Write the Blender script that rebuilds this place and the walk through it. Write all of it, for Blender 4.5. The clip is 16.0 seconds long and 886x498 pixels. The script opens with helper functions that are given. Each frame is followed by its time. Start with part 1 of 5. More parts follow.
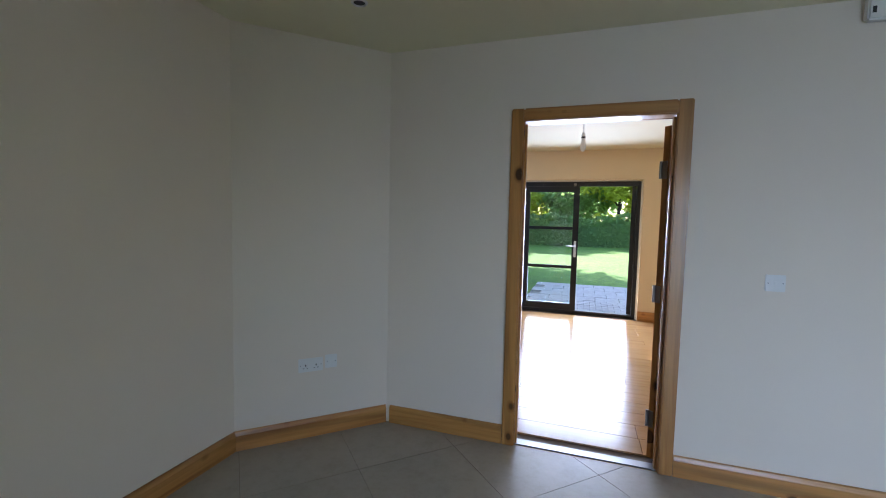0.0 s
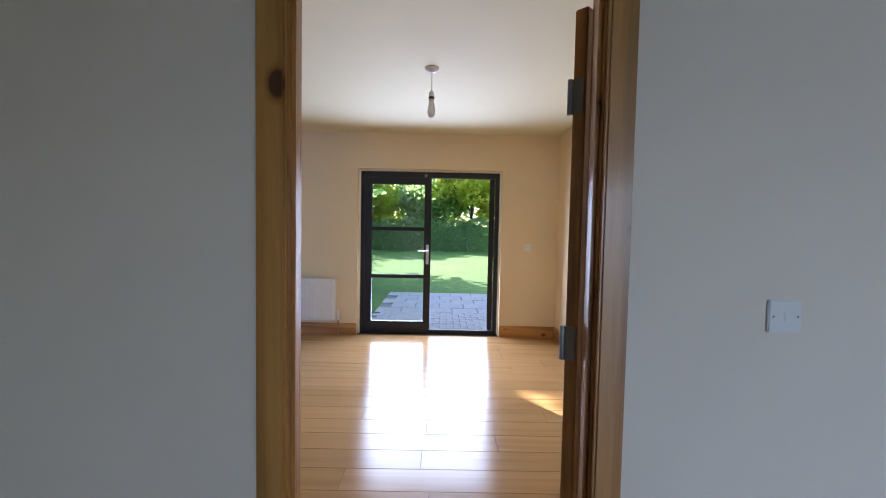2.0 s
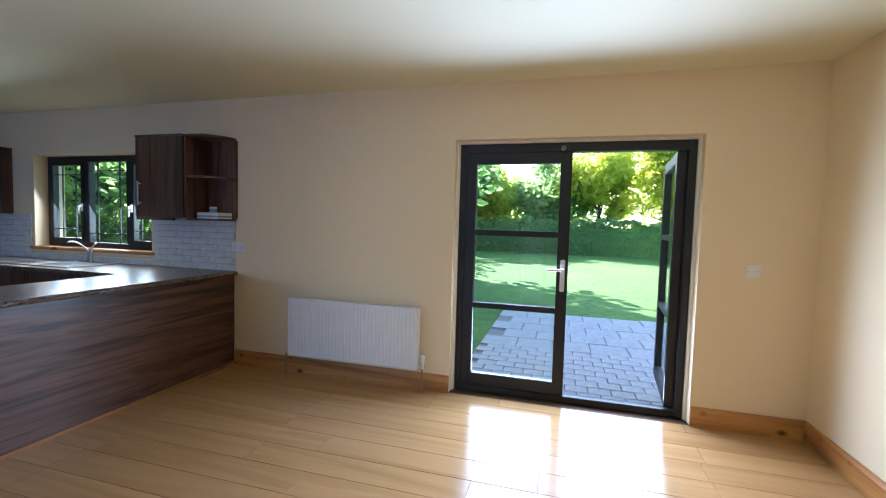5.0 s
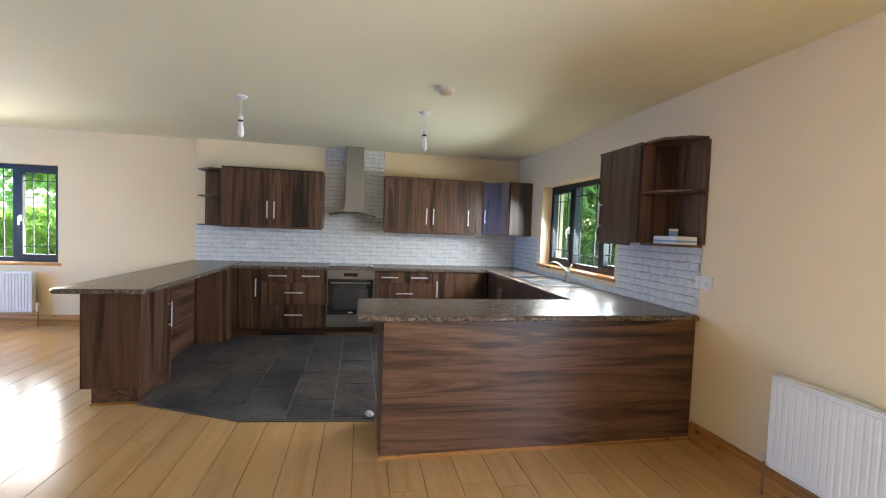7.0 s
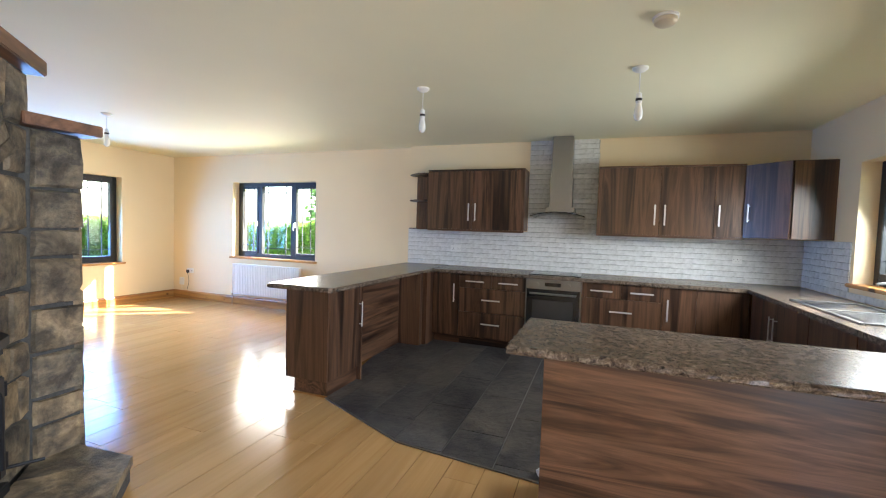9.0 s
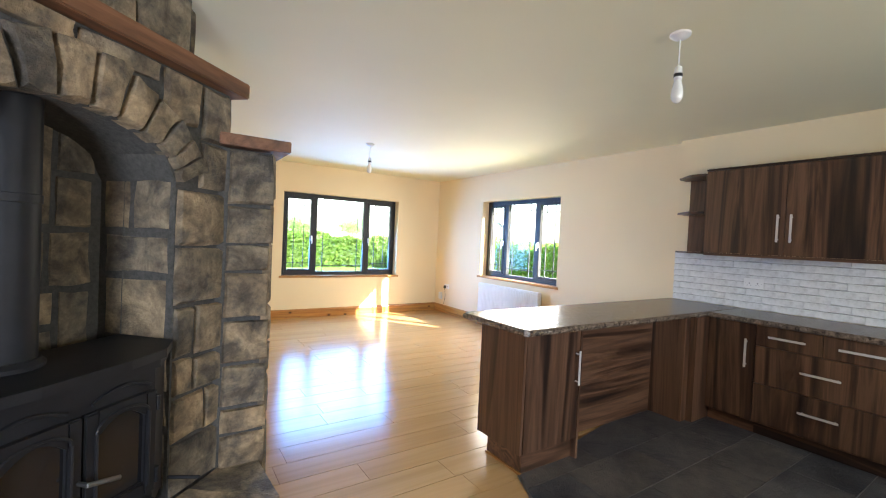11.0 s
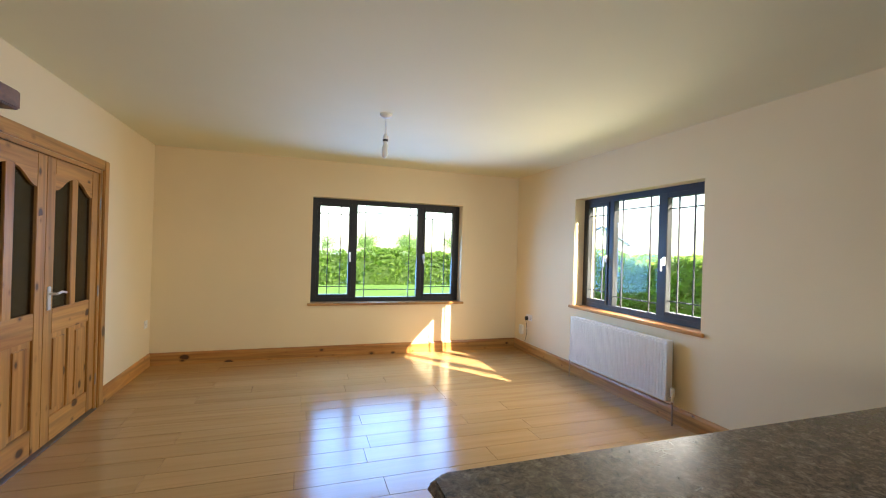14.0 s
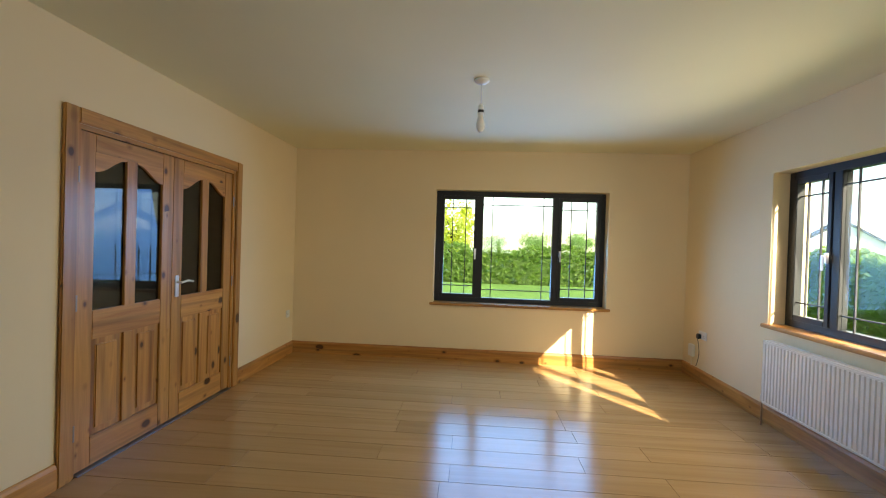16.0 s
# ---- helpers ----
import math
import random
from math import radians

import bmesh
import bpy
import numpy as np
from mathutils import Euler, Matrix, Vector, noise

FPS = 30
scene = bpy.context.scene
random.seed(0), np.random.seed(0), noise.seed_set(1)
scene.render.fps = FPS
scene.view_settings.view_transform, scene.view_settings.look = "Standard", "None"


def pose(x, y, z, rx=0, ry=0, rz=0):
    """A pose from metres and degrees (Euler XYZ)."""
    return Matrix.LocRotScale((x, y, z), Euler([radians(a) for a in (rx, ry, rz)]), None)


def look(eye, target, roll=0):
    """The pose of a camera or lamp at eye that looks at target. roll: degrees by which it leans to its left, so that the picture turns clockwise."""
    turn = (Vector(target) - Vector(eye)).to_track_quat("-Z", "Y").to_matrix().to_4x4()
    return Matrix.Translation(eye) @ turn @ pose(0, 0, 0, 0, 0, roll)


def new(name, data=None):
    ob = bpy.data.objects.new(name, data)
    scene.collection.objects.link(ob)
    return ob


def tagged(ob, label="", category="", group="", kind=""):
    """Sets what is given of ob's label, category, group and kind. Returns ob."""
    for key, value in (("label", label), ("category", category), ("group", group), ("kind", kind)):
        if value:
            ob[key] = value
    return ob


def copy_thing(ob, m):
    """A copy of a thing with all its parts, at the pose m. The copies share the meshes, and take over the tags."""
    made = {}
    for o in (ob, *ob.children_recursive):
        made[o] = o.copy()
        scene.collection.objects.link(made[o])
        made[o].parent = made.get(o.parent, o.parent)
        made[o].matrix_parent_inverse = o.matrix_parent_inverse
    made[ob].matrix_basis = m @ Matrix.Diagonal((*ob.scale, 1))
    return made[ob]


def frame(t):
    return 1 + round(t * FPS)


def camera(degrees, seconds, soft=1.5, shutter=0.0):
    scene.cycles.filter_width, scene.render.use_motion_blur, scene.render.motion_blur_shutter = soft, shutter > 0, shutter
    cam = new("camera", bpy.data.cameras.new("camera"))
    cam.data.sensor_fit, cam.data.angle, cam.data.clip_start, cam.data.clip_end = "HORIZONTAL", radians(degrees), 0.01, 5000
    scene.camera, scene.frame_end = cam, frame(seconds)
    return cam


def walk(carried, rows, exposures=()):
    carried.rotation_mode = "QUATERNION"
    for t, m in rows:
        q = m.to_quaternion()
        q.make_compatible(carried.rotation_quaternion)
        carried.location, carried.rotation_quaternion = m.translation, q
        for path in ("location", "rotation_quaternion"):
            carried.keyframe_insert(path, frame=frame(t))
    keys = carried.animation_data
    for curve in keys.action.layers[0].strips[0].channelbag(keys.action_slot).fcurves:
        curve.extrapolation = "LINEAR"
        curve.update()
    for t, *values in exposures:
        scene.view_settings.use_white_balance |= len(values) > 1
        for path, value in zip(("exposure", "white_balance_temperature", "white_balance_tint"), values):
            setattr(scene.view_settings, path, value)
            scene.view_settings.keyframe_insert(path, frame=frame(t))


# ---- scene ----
cam = camera(92.7, 16.0, soft=1.1)
PATH = [
    (0, (0.129, -0.058, 1.404), (-0.507, 1.833, 1.268), 1.3),
    (0.5, (0.178, 0.196, 1.391), (-0.186, 2.159, 1.284), 1.2),
    (1, (0.183, 0.503, 1.373), (0.035, 2.495, 1.274), 1.0),
    (1.5, (0.158, 0.958, 1.363), (0.141, 2.956, 1.273), 1.2),
    (2, (0.158, 1.428, 1.332), (0.165, 3.426, 1.237), 1.1),
    (2.5, (0.103, 1.875, 1.323), (0.125, 3.873, 1.223), 1.1),
    (3, (0.074, 2.284, 1.328), (0.109, 4.282, 1.235), 0.7),
    (3.2, (0.077, 2.435, 1.322), (0.114, 4.433, 1.232), 0.6),
    (5.3, (-0.11, 3.502, 1.373), (-0.913, 5.33, 1.249), 1.9),
    (5.5, (-0.16, 3.631, 1.365), (-1.171, 5.352, 1.24), 2.1),
    (6, (-0.284, 3.891, 1.387), (-1.768, 5.228, 1.297), 2.2),
    (6.5, (-0.37, 4.135, 1.412), (-2.212, 4.909, 1.324), 2.5),
    (7, (-0.463, 4.315, 1.413), (-2.424, 4.701, 1.323), 2.2),
    (7.5, (-0.63, 4.446, 1.401), (-2.618, 4.643, 1.321), 2.1),
    (8, (-0.779, 4.531, 1.395), (-2.775, 4.628, 1.305), 1.6),
    (8.5, (-0.99, 4.64, 1.376), (-2.979, 4.446, 1.289), 1.5),
    (9, (-1.226, 4.661, 1.366), (-3.101, 3.971, 1.273), 1.8),
    (9.5, (-1.519, 4.639, 1.397), (-3.213, 3.577, 1.341), 2.2),
    (10, (-1.767, 4.635, 1.39), (-3.159, 3.2, 1.35), 2.5),
    (10.2, (-1.861, 4.653, 1.378), (-3.106, 3.088, 1.341), 3.2),
    (12.3, (-2.681, 3.885, 1.389), (-3.724, 2.179, 1.341), 2.1),
    (12.5, (-2.75, 3.812, 1.374), (-3.794, 2.107, 1.328), 1.4),
    (13, (-3.04, 3.547, 1.364), (-4.058, 1.826, 1.324), 1.5),
    (13.5, (-3.32, 3.291, 1.367), (-4.189, 1.49, 1.344), 1.4),
    (14, (-3.627, 3.076, 1.406), (-4.269, 1.181, 1.409), 1.7),
    (14.5, (-3.861, 2.858, 1.4), (-4.34, 0.916, 1.404), 2.4),
    (15, (-4.02, 2.677, 1.392), (-4.34, 0.703, 1.389), 2.6),
    (15.5, (-4.16, 2.57, 1.38), (-4.204, 0.571, 1.366), 2.2),
    (16, (-4.244, 2.538, 1.372), (-4.097, 0.543, 1.351), 1.8),
]
EXPOSURES = [(0.0, 2.4, 6000, 14), (1.0, 2.45, 5950, 14), (2.0, 2.2, 5950, 16), (3.2, 2.12, 6050, 19), (5.5, 2.55, 5400, 7), (6.0, 2.85, 5750, 8), (6.5, 3.5, 6300, 12), (7.0, 3.4, 6350, 10), (7.5, 3.15, 6300, 8), (8.5, 3.3, 6450, 9), (10.0, 3.45, 6600, 9),
             (12.5, 3.1, 6800, 11), (13.5, 2.74, 7000, 10), (14.5, 2.36, 7300, 7), (15.5, 2.03, 7650, 5), (16.0, 2.0, 7650, 5)]
walk(cam, [(t, look(eye, target, roll)) for t, eye, target, roll in PATH], EXPOSURES)

# ---------------------------------------------------------------- light
SUN_WAY = Vector((0.986, -1.325, -1.0))
world = bpy.data.worlds.new("sky")
scene.world = world
world.use_nodes = True
wn = world.node_tree.nodes
sky = wn.new("ShaderNodeTexSky")
sky.sky_type, sky.sun_disc = "NISHITA", False
sky.sun_elevation = math.atan2(-SUN_WAY.z, math.hypot(SUN_WAY.x, SUN_WAY.y))
sky.sun_rotation = math.atan2(-SUN_WAY.x, -SUN_WAY.y)
wn["Background"].inputs["Strength"].default_value = 0.15
world.node_tree.links.new(sky.outputs[0], wn["Background"].inputs["Color"])
sun = new("sun", bpy.data.lights.new("sun", "SUN"))
sun.data.energy, sun.data.angle, sun.data.color = 5.0, radians(0.5), (1.0, 0.94, 0.84)
sun.matrix_world = look((0, 0, 20), Vector((0, 0, 20)) + SUN_WAY)

# ---------------------------------------------------------------- plan, in metres
N, S, W, E, D = 6.64, -2.49, -6.67, -2.05, 1.585      # inner faces of the room's walls
K = -6.58                                              # kitchen wall face
HS, HN = 2.53, 2.622                                    # hall's north wall, both faces
HW, HE, HB = -1.80, 3.2, -2.6                          # hall's other faces
CEIL, OUT = 2.49, 0.30


# skylight that comes in by each opening: a lamp in the opening, facing the room
def opening_lamp(name, at, rz, width, height, power, colour, tilt=14, spread=150):
    lamp = new(name, bpy.data.lights.new(name, "AREA"))
    lamp.data.shape, lamp.data.size, lamp.data.size_y = "RECTANGLE", width, height
    lamp.data.energy, lamp.data.color, lamp.data.spread = power * width * height, colour, radians(spread)
    lamp.matrix_world = pose(*at, 0, 0, rz) @ pose(0, 0, 0, -90 + tilt, 0, 0)


BLUE = (0.86, 0.92, 1.0)
opening_lamp("skylight_south", (-4.78, S - 0.115, 1.355), 180, 1.88, 1.22, 5.8, (0.13, 0.38, 1.0))
opening_lamp("skylight_west", (W - 0.115, -0.285, 1.42), 90, 1.53, 1.10, 4.3, (1.0, 0.93, 0.86))
opening_lamp("skylight_kitchen", (-4.83, N + 0.115, 1.52), 0, 1.52, 0.86, 6.3, BLUE, 28)
opening_lamp("skylight_patio", (0.005, N + 0.095, 1.0), 0, 1.55, 1.84, 7, (0.66, 0.76, 1.0), 6)
opening_lamp("skylight_hall", (2.25, HB - 0.04, 1.07), 180, 1.6, 2.0, 2.7, (0.56, 0.70, 1.0), 26, 105)


# ---------------------------------------------------------------- materials
def nodes(name, rough=0.6, metal=0.0):
    m = bpy.data.materials.new(name)
    m.use_nodes = True
    nt = m.node_tree
    b = nt.nodes["Principled BSDF"]
    b.inputs["Roughness"].default_value, b.inputs["Metallic"].default_value = rough, metal
    return m, nt, b


def coords(nt, scale=(1, 1, 1), shift=0.0):
    tc, mp = nt.nodes.new("ShaderNodeTexCoord"), nt.nodes.new("ShaderNodeMapping")
    mp.inputs["Scale"].default_value = scale
    nt.links.new(tc.outputs["Object"], mp.inputs["Vector"])
    if shift:
        oi, mu = nt.nodes.new("ShaderNodeObjectInfo"), nt.nodes.new("ShaderNodeMath")
        mu.operation = "MULTIPLY"
        mu.inputs[1].default_value = shift
        nt.links.new(oi.outputs["Random"], mu.inputs[0])
        nt.links.new(mu.outputs[0], mp.inputs["Location"])
    return mp.outputs["Vector"]


def tex(nt, vec, scale, detail=4.0, rough=0.55, dist=0.0):
    n = nt.nodes.new("ShaderNodeTexNoise")
    n.inputs["Scale"].default_value, n.inputs["Detail"].default_value = scale, detail
    n.inputs["Roughness"].default_value, n.inputs["Distortion"].default_value = rough, dist
    nt.links.new(vec, n.inputs["Vector"])
    return n.outputs["Fac"]


def ramp(nt, fac, *stops):
    r = nt.nodes.new("ShaderNodeValToRGB")
    while len(r.color_ramp.elements) < len(stops):
        r.color_ramp.elements.new(0.5)
    for e, (p, c) in zip(r.color_ramp.elements, stops):
        e.position, e.color = p, (*c, 1) if len(c) == 3 else c
    nt.links.new(fac, r.inputs["Fac"])
    return r.outputs["Color"]


def mix(nt, a, b, fac, mode="MIX"):
    n = nt.nodes.new("ShaderNodeMix")
    n.data_type, n.blend_type = "RGBA", mode
    for sock, v in ((n.inputs["Factor"], fac), (n.inputs["A"], a), (n.inputs["B"], b)):
        if isinstance(v, (float, int)):
            sock.default_value = v
        elif isinstance(v, tuple):
            sock.default_value = (*v, 1)
        else:
            nt.links.new(v, sock)
    return n.outputs["Result"]


def bump(nt, b, height, strength=0.2, dist=0.01):
    n = nt.nodes.new("ShaderNodeBump")
    n.inputs["Strength"].default_value, n.inputs["Distance"].default_value = strength, dist
    nt.links.new(height, n.inputs["Height"])
    nt.links.new(n.outputs["Normal"], b.inputs["Normal"])


def jitter(nt, col, low=0.85, high=1.12):
    """Varies a piece's brightness by its own random number."""
    oi = nt.nodes.new("ShaderNodeObjectInfo")
    return mix(nt, col, ramp(nt, oi.outputs["Random"], (0, (low,) * 3), (1, (high,) * 3)), 1.0, "MULTIPLY")


def paint(name, c, rough=0.75, grain=0.12, spots=0.05):
    m, nt, b = nodes(name, rough)
    v = coords(nt)
    big = tex(nt, v, 0.9, 3)
    fine = tex(nt, v, 160, 3)
    lo = tuple(x * (1 - spots) for x in c)
    nt.links.new(ramp(nt, big, (0.3, lo), (0.7, c)), b.inputs["Base Color"])
    bump(nt, b, fine, grain, 0.002)
    return m


def plain(name, c, rough=0.5, metal=0.0, vary=0.08):
    m, nt, b = nodes(name, rough, metal)
    n = tex(nt, coords(nt), 14, 4)
    lo = tuple(x * (1 - vary) for x in c)
    nt.links.new(ramp(nt, n, (0.35, lo), (0.7, c)), b.inputs["Base Color"])
    nt.links.new(ramp(nt, n, (0.2, (rough * 0.95,) * 3), (0.8, (min(1, rough * 1.05),) * 3)), b.inputs["Roughness"])
    return m


def wood(name, dark, mid, light, axis="z", ring=9.0, rough=0.45, knots=0.0, vary=(0.9, 1.1), coat=0.0, stretch=0.05, grain=0.6):
    """Grain that runs along one axis, with rings, streaks and, if asked, knots."""
    m, nt, b = nodes(name, rough)
    s = {"x": (stretch, 1, 1), "y": (1, stretch, 1), "z": (1, 1, stretch)}[axis]
    v = coords(nt, s, 37.0)
    broad = tex(nt, v, ring, 5, 0.6, 1.6)
    fine = tex(nt, v, ring * 7, 5, 0.65)
    lines = nt.nodes.new("ShaderNodeTexWave")
    lines.wave_type, lines.bands_direction = "BANDS", "DIAGONAL"
    lines.inputs["Scale"].default_value, lines.inputs["Distortion"].default_value = ring * 0.55, 9.0
    lines.inputs["Detail"].default_value, lines.inputs["Detail Scale"].default_value = 3.0, 0.7
    nt.links.new(v, lines.inputs["Vector"])
    col = ramp(nt, broad, (0.30, dark), (0.43, mid), (0.55, light), (0.70, mid))
    col = mix(nt, col, ramp(nt, lines.outputs["Fac"], (0.0, (0.55,) * 3), (0.28, (1.0,) * 3)), grain, "MULTIPLY")
    col = mix(nt, col, ramp(nt, fine, (0.35, (0.72,) * 3), (0.6, (1.0,) * 3)), grain, "MULTIPLY")
    if knots:
        k = nt.nodes.new("ShaderNodeTexVoronoi")
        s2 = {"x": (0.65, 1, 1), "y": (1, 0.65, 1), "z": (1, 1, 0.65)}[axis]
        k.inputs["Scale"].default_value = knots
        nt.links.new(coords(nt, s2, 11.0), k.inputs["Vector"])
        sq, sub = nt.nodes.new("ShaderNodeMath"), nt.nodes.new("ShaderNodeMath")
        sep = nt.nodes.new("ShaderNodeSeparateColor")
        nt.links.new(k.outputs["Color"], sep.inputs["Color"])
        sq.operation, sq.inputs[1].default_value = "POWER", 4.5
        nt.links.new(sep.outputs["Red"], sq.inputs[0])
        sub.operation, sub.inputs[2].default_value = "MULTIPLY_ADD", 0.0
        sub.inputs[1].default_value = -0.28
        nt.links.new(sq.outputs[0], sub.inputs[0])
        nt.links.new(k.outputs["Distance"], sub.inputs[2])
        halo = ramp(nt, sub.outputs[0], (0.0, (1,) * 3), (0.16, (0,) * 3))
        spot = ramp(nt, sub.outputs[0], (0.0, (1,) * 3), (0.05, (0,) * 3))
        col = mix(nt, col, tuple(x * 0.75 for x in dark), halo)
        col = mix(nt, col, tuple(x * 0.24 for x in dark), spot)
    col = jitter(nt, col, *vary)
    nt.links.new(col, b.inputs["Base Color"])
    b.inputs["Coat Weight"].default_value, b.inputs["Coat Roughness"].default_value = coat, 0.15
    bump(nt, b, fine, 0.12, 0.002)
    return m


def glass_material(name="window_glass", tint=(0.93, 0.96, 0.95), gloss=0.03):
    m = bpy.data.materials.new(name)
    m.use_nodes = True
    nt = m.node_tree
    nt.nodes.clear()
    out, mx = nt.nodes.new("ShaderNodeOutputMaterial"), nt.nodes.new("ShaderNodeMixShader")
    tr, gl, fr = nt.nodes.new("ShaderNodeBsdfTransparent"), nt.nodes.new("ShaderNodeBsdfGlossy"), nt.nodes.new("ShaderNodeLayerWeight")
    tr.inputs["Color"].default_value = (*tint, 1)
    gl.inputs["Roughness"].default_value = 0.0
    pw, ma = nt.nodes.new("ShaderNodeMath"), nt.nodes.new("ShaderNodeMath")
    pw.operation, pw.inputs[1].default_value = "POWER", 5.0
    ma.operation, ma.inputs[1].default_value, ma.inputs[2].default_value = "MULTIPLY_ADD", 0.6, gloss
    nt.links.new(fr.outputs["Facing"], pw.inputs[0])
    nt.links.new(pw.outputs[0], ma.inputs[0])
    nt.links.new(ma.outputs[0], mx.inputs["Fac"])
    nt.links.new(tr.outputs[0], mx.inputs[1])
    nt.links.new(gl.outputs[0], mx.inputs[2])
    nt.links.new(mx.outputs[0], out.inputs["Surface"])
    return m


def stone_material(name, cols, scale=7.0):
    m, nt, b = nodes(name, 0.85)
    v = coords(nt, (1, 1, 1), 23.0)
    n1, n2, n0 = tex(nt, v, scale, 6, 0.65, 0.6), tex(nt, v, scale * 6, 5, 0.7), tex(nt, v, scale * 0.9, 5, 0.62, 0.3)
    col = ramp(nt, n1, (0.3, cols[0]), (0.48, cols[1]), (0.62, cols[2]), (0.8, cols[1]))
    col = mix(nt, col, ramp(nt, n0, (0.36, (0.36, 0.38, 0.42)), (0.50, (0.82, 0.80, 0.76)), (0.62, (1.08, 1.03, 0.94))), 1.0, "MULTIPLY")
    col = mix(nt, col, ramp(nt, n2, (0.30, (0.55,) * 3), (0.64, (1.12,) * 3)), 0.55, "MULTIPLY")
    oi = nt.nodes.new("ShaderNodeObjectInfo")
    tint = ramp(nt, oi.outputs["Random"], (0, (0.60, 0.60, 0.60)), (0.4, (0.92, 0.90, 0.87)), (0.75, (1.15, 1.03, 0.88)), (1, (0.72, 0.69, 0.65)))
    nt.links.new(mix(nt, col, tint, 1.0, "MULTIPLY"), b.inputs["Base Color"])
    bump(nt, b, mix(nt, n1, n2, 0.5), 1.0, 0.035)
    return m


def worktop_material():
    m, nt, b = nodes("mottled_worktop", 0.26)
    b.inputs["Specular IOR Level"].default_value = 0.32
    v = coords(nt)
    n1, n2, n3 = tex(nt, v, 38, 5, 0.7, 0.8), tex(nt, v, 140, 4, 0.7), tex(nt, v, 5, 3)
    col = ramp(nt, n1, (0.34, (0.035, 0.027, 0.022)), (0.46, (0.13, 0.095, 0.07)), (0.56, (0.2, 0.15, 0.11)), (0.68, (0.30, 0.24, 0.18)))
    col = mix(nt, col, ramp(nt, n2, (0.35, (0.5,) * 3), (0.6, (1.1,) * 3)), 0.7, "MULTIPLY")
    col = mix(nt, col, ramp(nt, n3, (0.3, (0.85,) * 3), (0.7, (1.05,) * 3)), 1.0, "MULTIPLY")
    nt.links.new(col, b.inputs["Base Color"])
    bump(nt, b, n2, 0.03, 0.001)
    return m


def ground_material(name, cols, scale, rough=0.95, height=0.03):
    m, nt, b = nodes(name, rough)
    v = coords(nt)
    n1, n2 = tex(nt, v, scale, 6, 0.7), tex(nt, v, scale * 0.03, 3)
    col = ramp(nt, n1, (0.3, cols[0]), (0.5, cols[1]), (0.72, cols[2]))
    col = mix(nt, col, ramp(nt, n2, (0.35, (0.75,) * 3), (0.65, (1.1,) * 3)), 1.0, "MULTIPLY")
    nt.links.new(col, b.inputs["Base Color"])
    bump(nt, b, n1, 0.6, height)
    return m


def leaf_material(name, a, c):
    m, nt, b = nodes(name, 0.55)
    g = nt.nodes.new("ShaderNodeNewGeometry")
    nt.links.new(ramp(nt, g.outputs["Random Per Island"], (0.0, a), (0.6, tuple((x + y) / 2 for x, y in zip(a, c))), (1.0, c)), b.inputs["Base Color"])
    tl, mx = nt.nodes.new("ShaderNodeBsdfTranslucent"), nt.nodes.new("ShaderNodeMixShader")
    tl.inputs["Color"].default_value = (*(min(1, x * 1.9) for x in c), 1)
    mx.inputs["Fac"].default_value = 0.58
    nt.links.new(b.outputs[0], mx.inputs[1])
    nt.links.new(tl.outputs[0], mx.inputs[2])
    nt.links.new(mx.outputs[0], nt.nodes["Material Output"].inputs["Surface"])
    return m


CREAM = paint("cream_wall_paint", (0.835, 0.682, 0.44))
PALE = paint("pale_hall_paint", (0.83, 0.735, 0.62))
# white ceiling; the yellow cast of lawn bounce is mixed into its paint
CEILING_PAINT = paint("white_ceiling_lawn_tint", (0.82, 0.77, 0.54))
REVEAL = paint("pale_reveal_paint", (0.82, 0.78, 0.68))
RENDER_WALL = paint("outside_render", (0.7, 0.68, 0.62), 0.9, 0.4)
PINE_Z = wood("knotty_pine_upright", (0.31, 0.115, 0.023), (0.47, 0.205, 0.05), (0.57, 0.28, 0.076), "z", 7, 0.38, 10.0, (0.9, 1.08), 0.25)
PINE_X = wood("knotty_pine_across_x", (0.31, 0.115, 0.023), (0.47, 0.205, 0.05), (0.57, 0.28, 0.076), "x", 7, 0.38, 10.0, (0.9, 1.08), 0.25)
PINE_Y = wood("knotty_pine_across_y", (0.31, 0.115, 0.023), (0.47, 0.205, 0.05), (0.57, 0.28, 0.076), "y", 7, 0.38, 10.0, (0.9, 1.08), 0.25)
WAL = ((0.010, 0.005, 0.0033), (0.060, 0.0275, 0.0150), (0.150, 0.076, 0.042))
WALNUT_Z = wood("walnut_laminate_upright", *WAL, "z", 7, 0.34, 0, (0.8, 1.12), 0.1, 0.05, 0.4)
WALNUT_X = wood("walnut_laminate_along_x", *WAL, "x", 9, 0.34, 0, (0.85, 1.1), 0.1, 0.06, 0.6)
WALNUT_Y = wood("walnut_laminate_along_y", *WAL, "y", 9, 0.34, 0, (0.85, 1.1), 0.1, 0.06, 0.6)
PLANK = wood("oak_laminate_planks", (0.40, 0.222, 0.086), (0.45, 0.257, 0.102), (0.49, 0.288, 0.12), "x", 5, 0.18, 0, (0.92, 1.05), 0.0, 0.05, 0.10)
PLANK.node_tree.nodes["Principled BSDF"].inputs["Specular IOR Level"].default_value = 0.36
BEAM = wood("dark_stained_beam", (0.10, 0.04, 0.018), (0.17, 0.07, 0.03), (0.24, 0.105, 0.05), "x", 9, 0.5, 0, (0.9, 1.1), 0.1)
GLASS = glass_material()
# dark tint puts the unlit hall behind the panes into the glass colour
DOOR_GLASS = glass_material("hall_dimmed_door_glass", (0.30, 0.31, 0.31), 0.055)
FRAME = plain("black_window_frame", (0.012, 0.013, 0.015), 0.45)
LEAD = plain("lead_strip", (0.05, 0.05, 0.055), 0.5, 0.4)
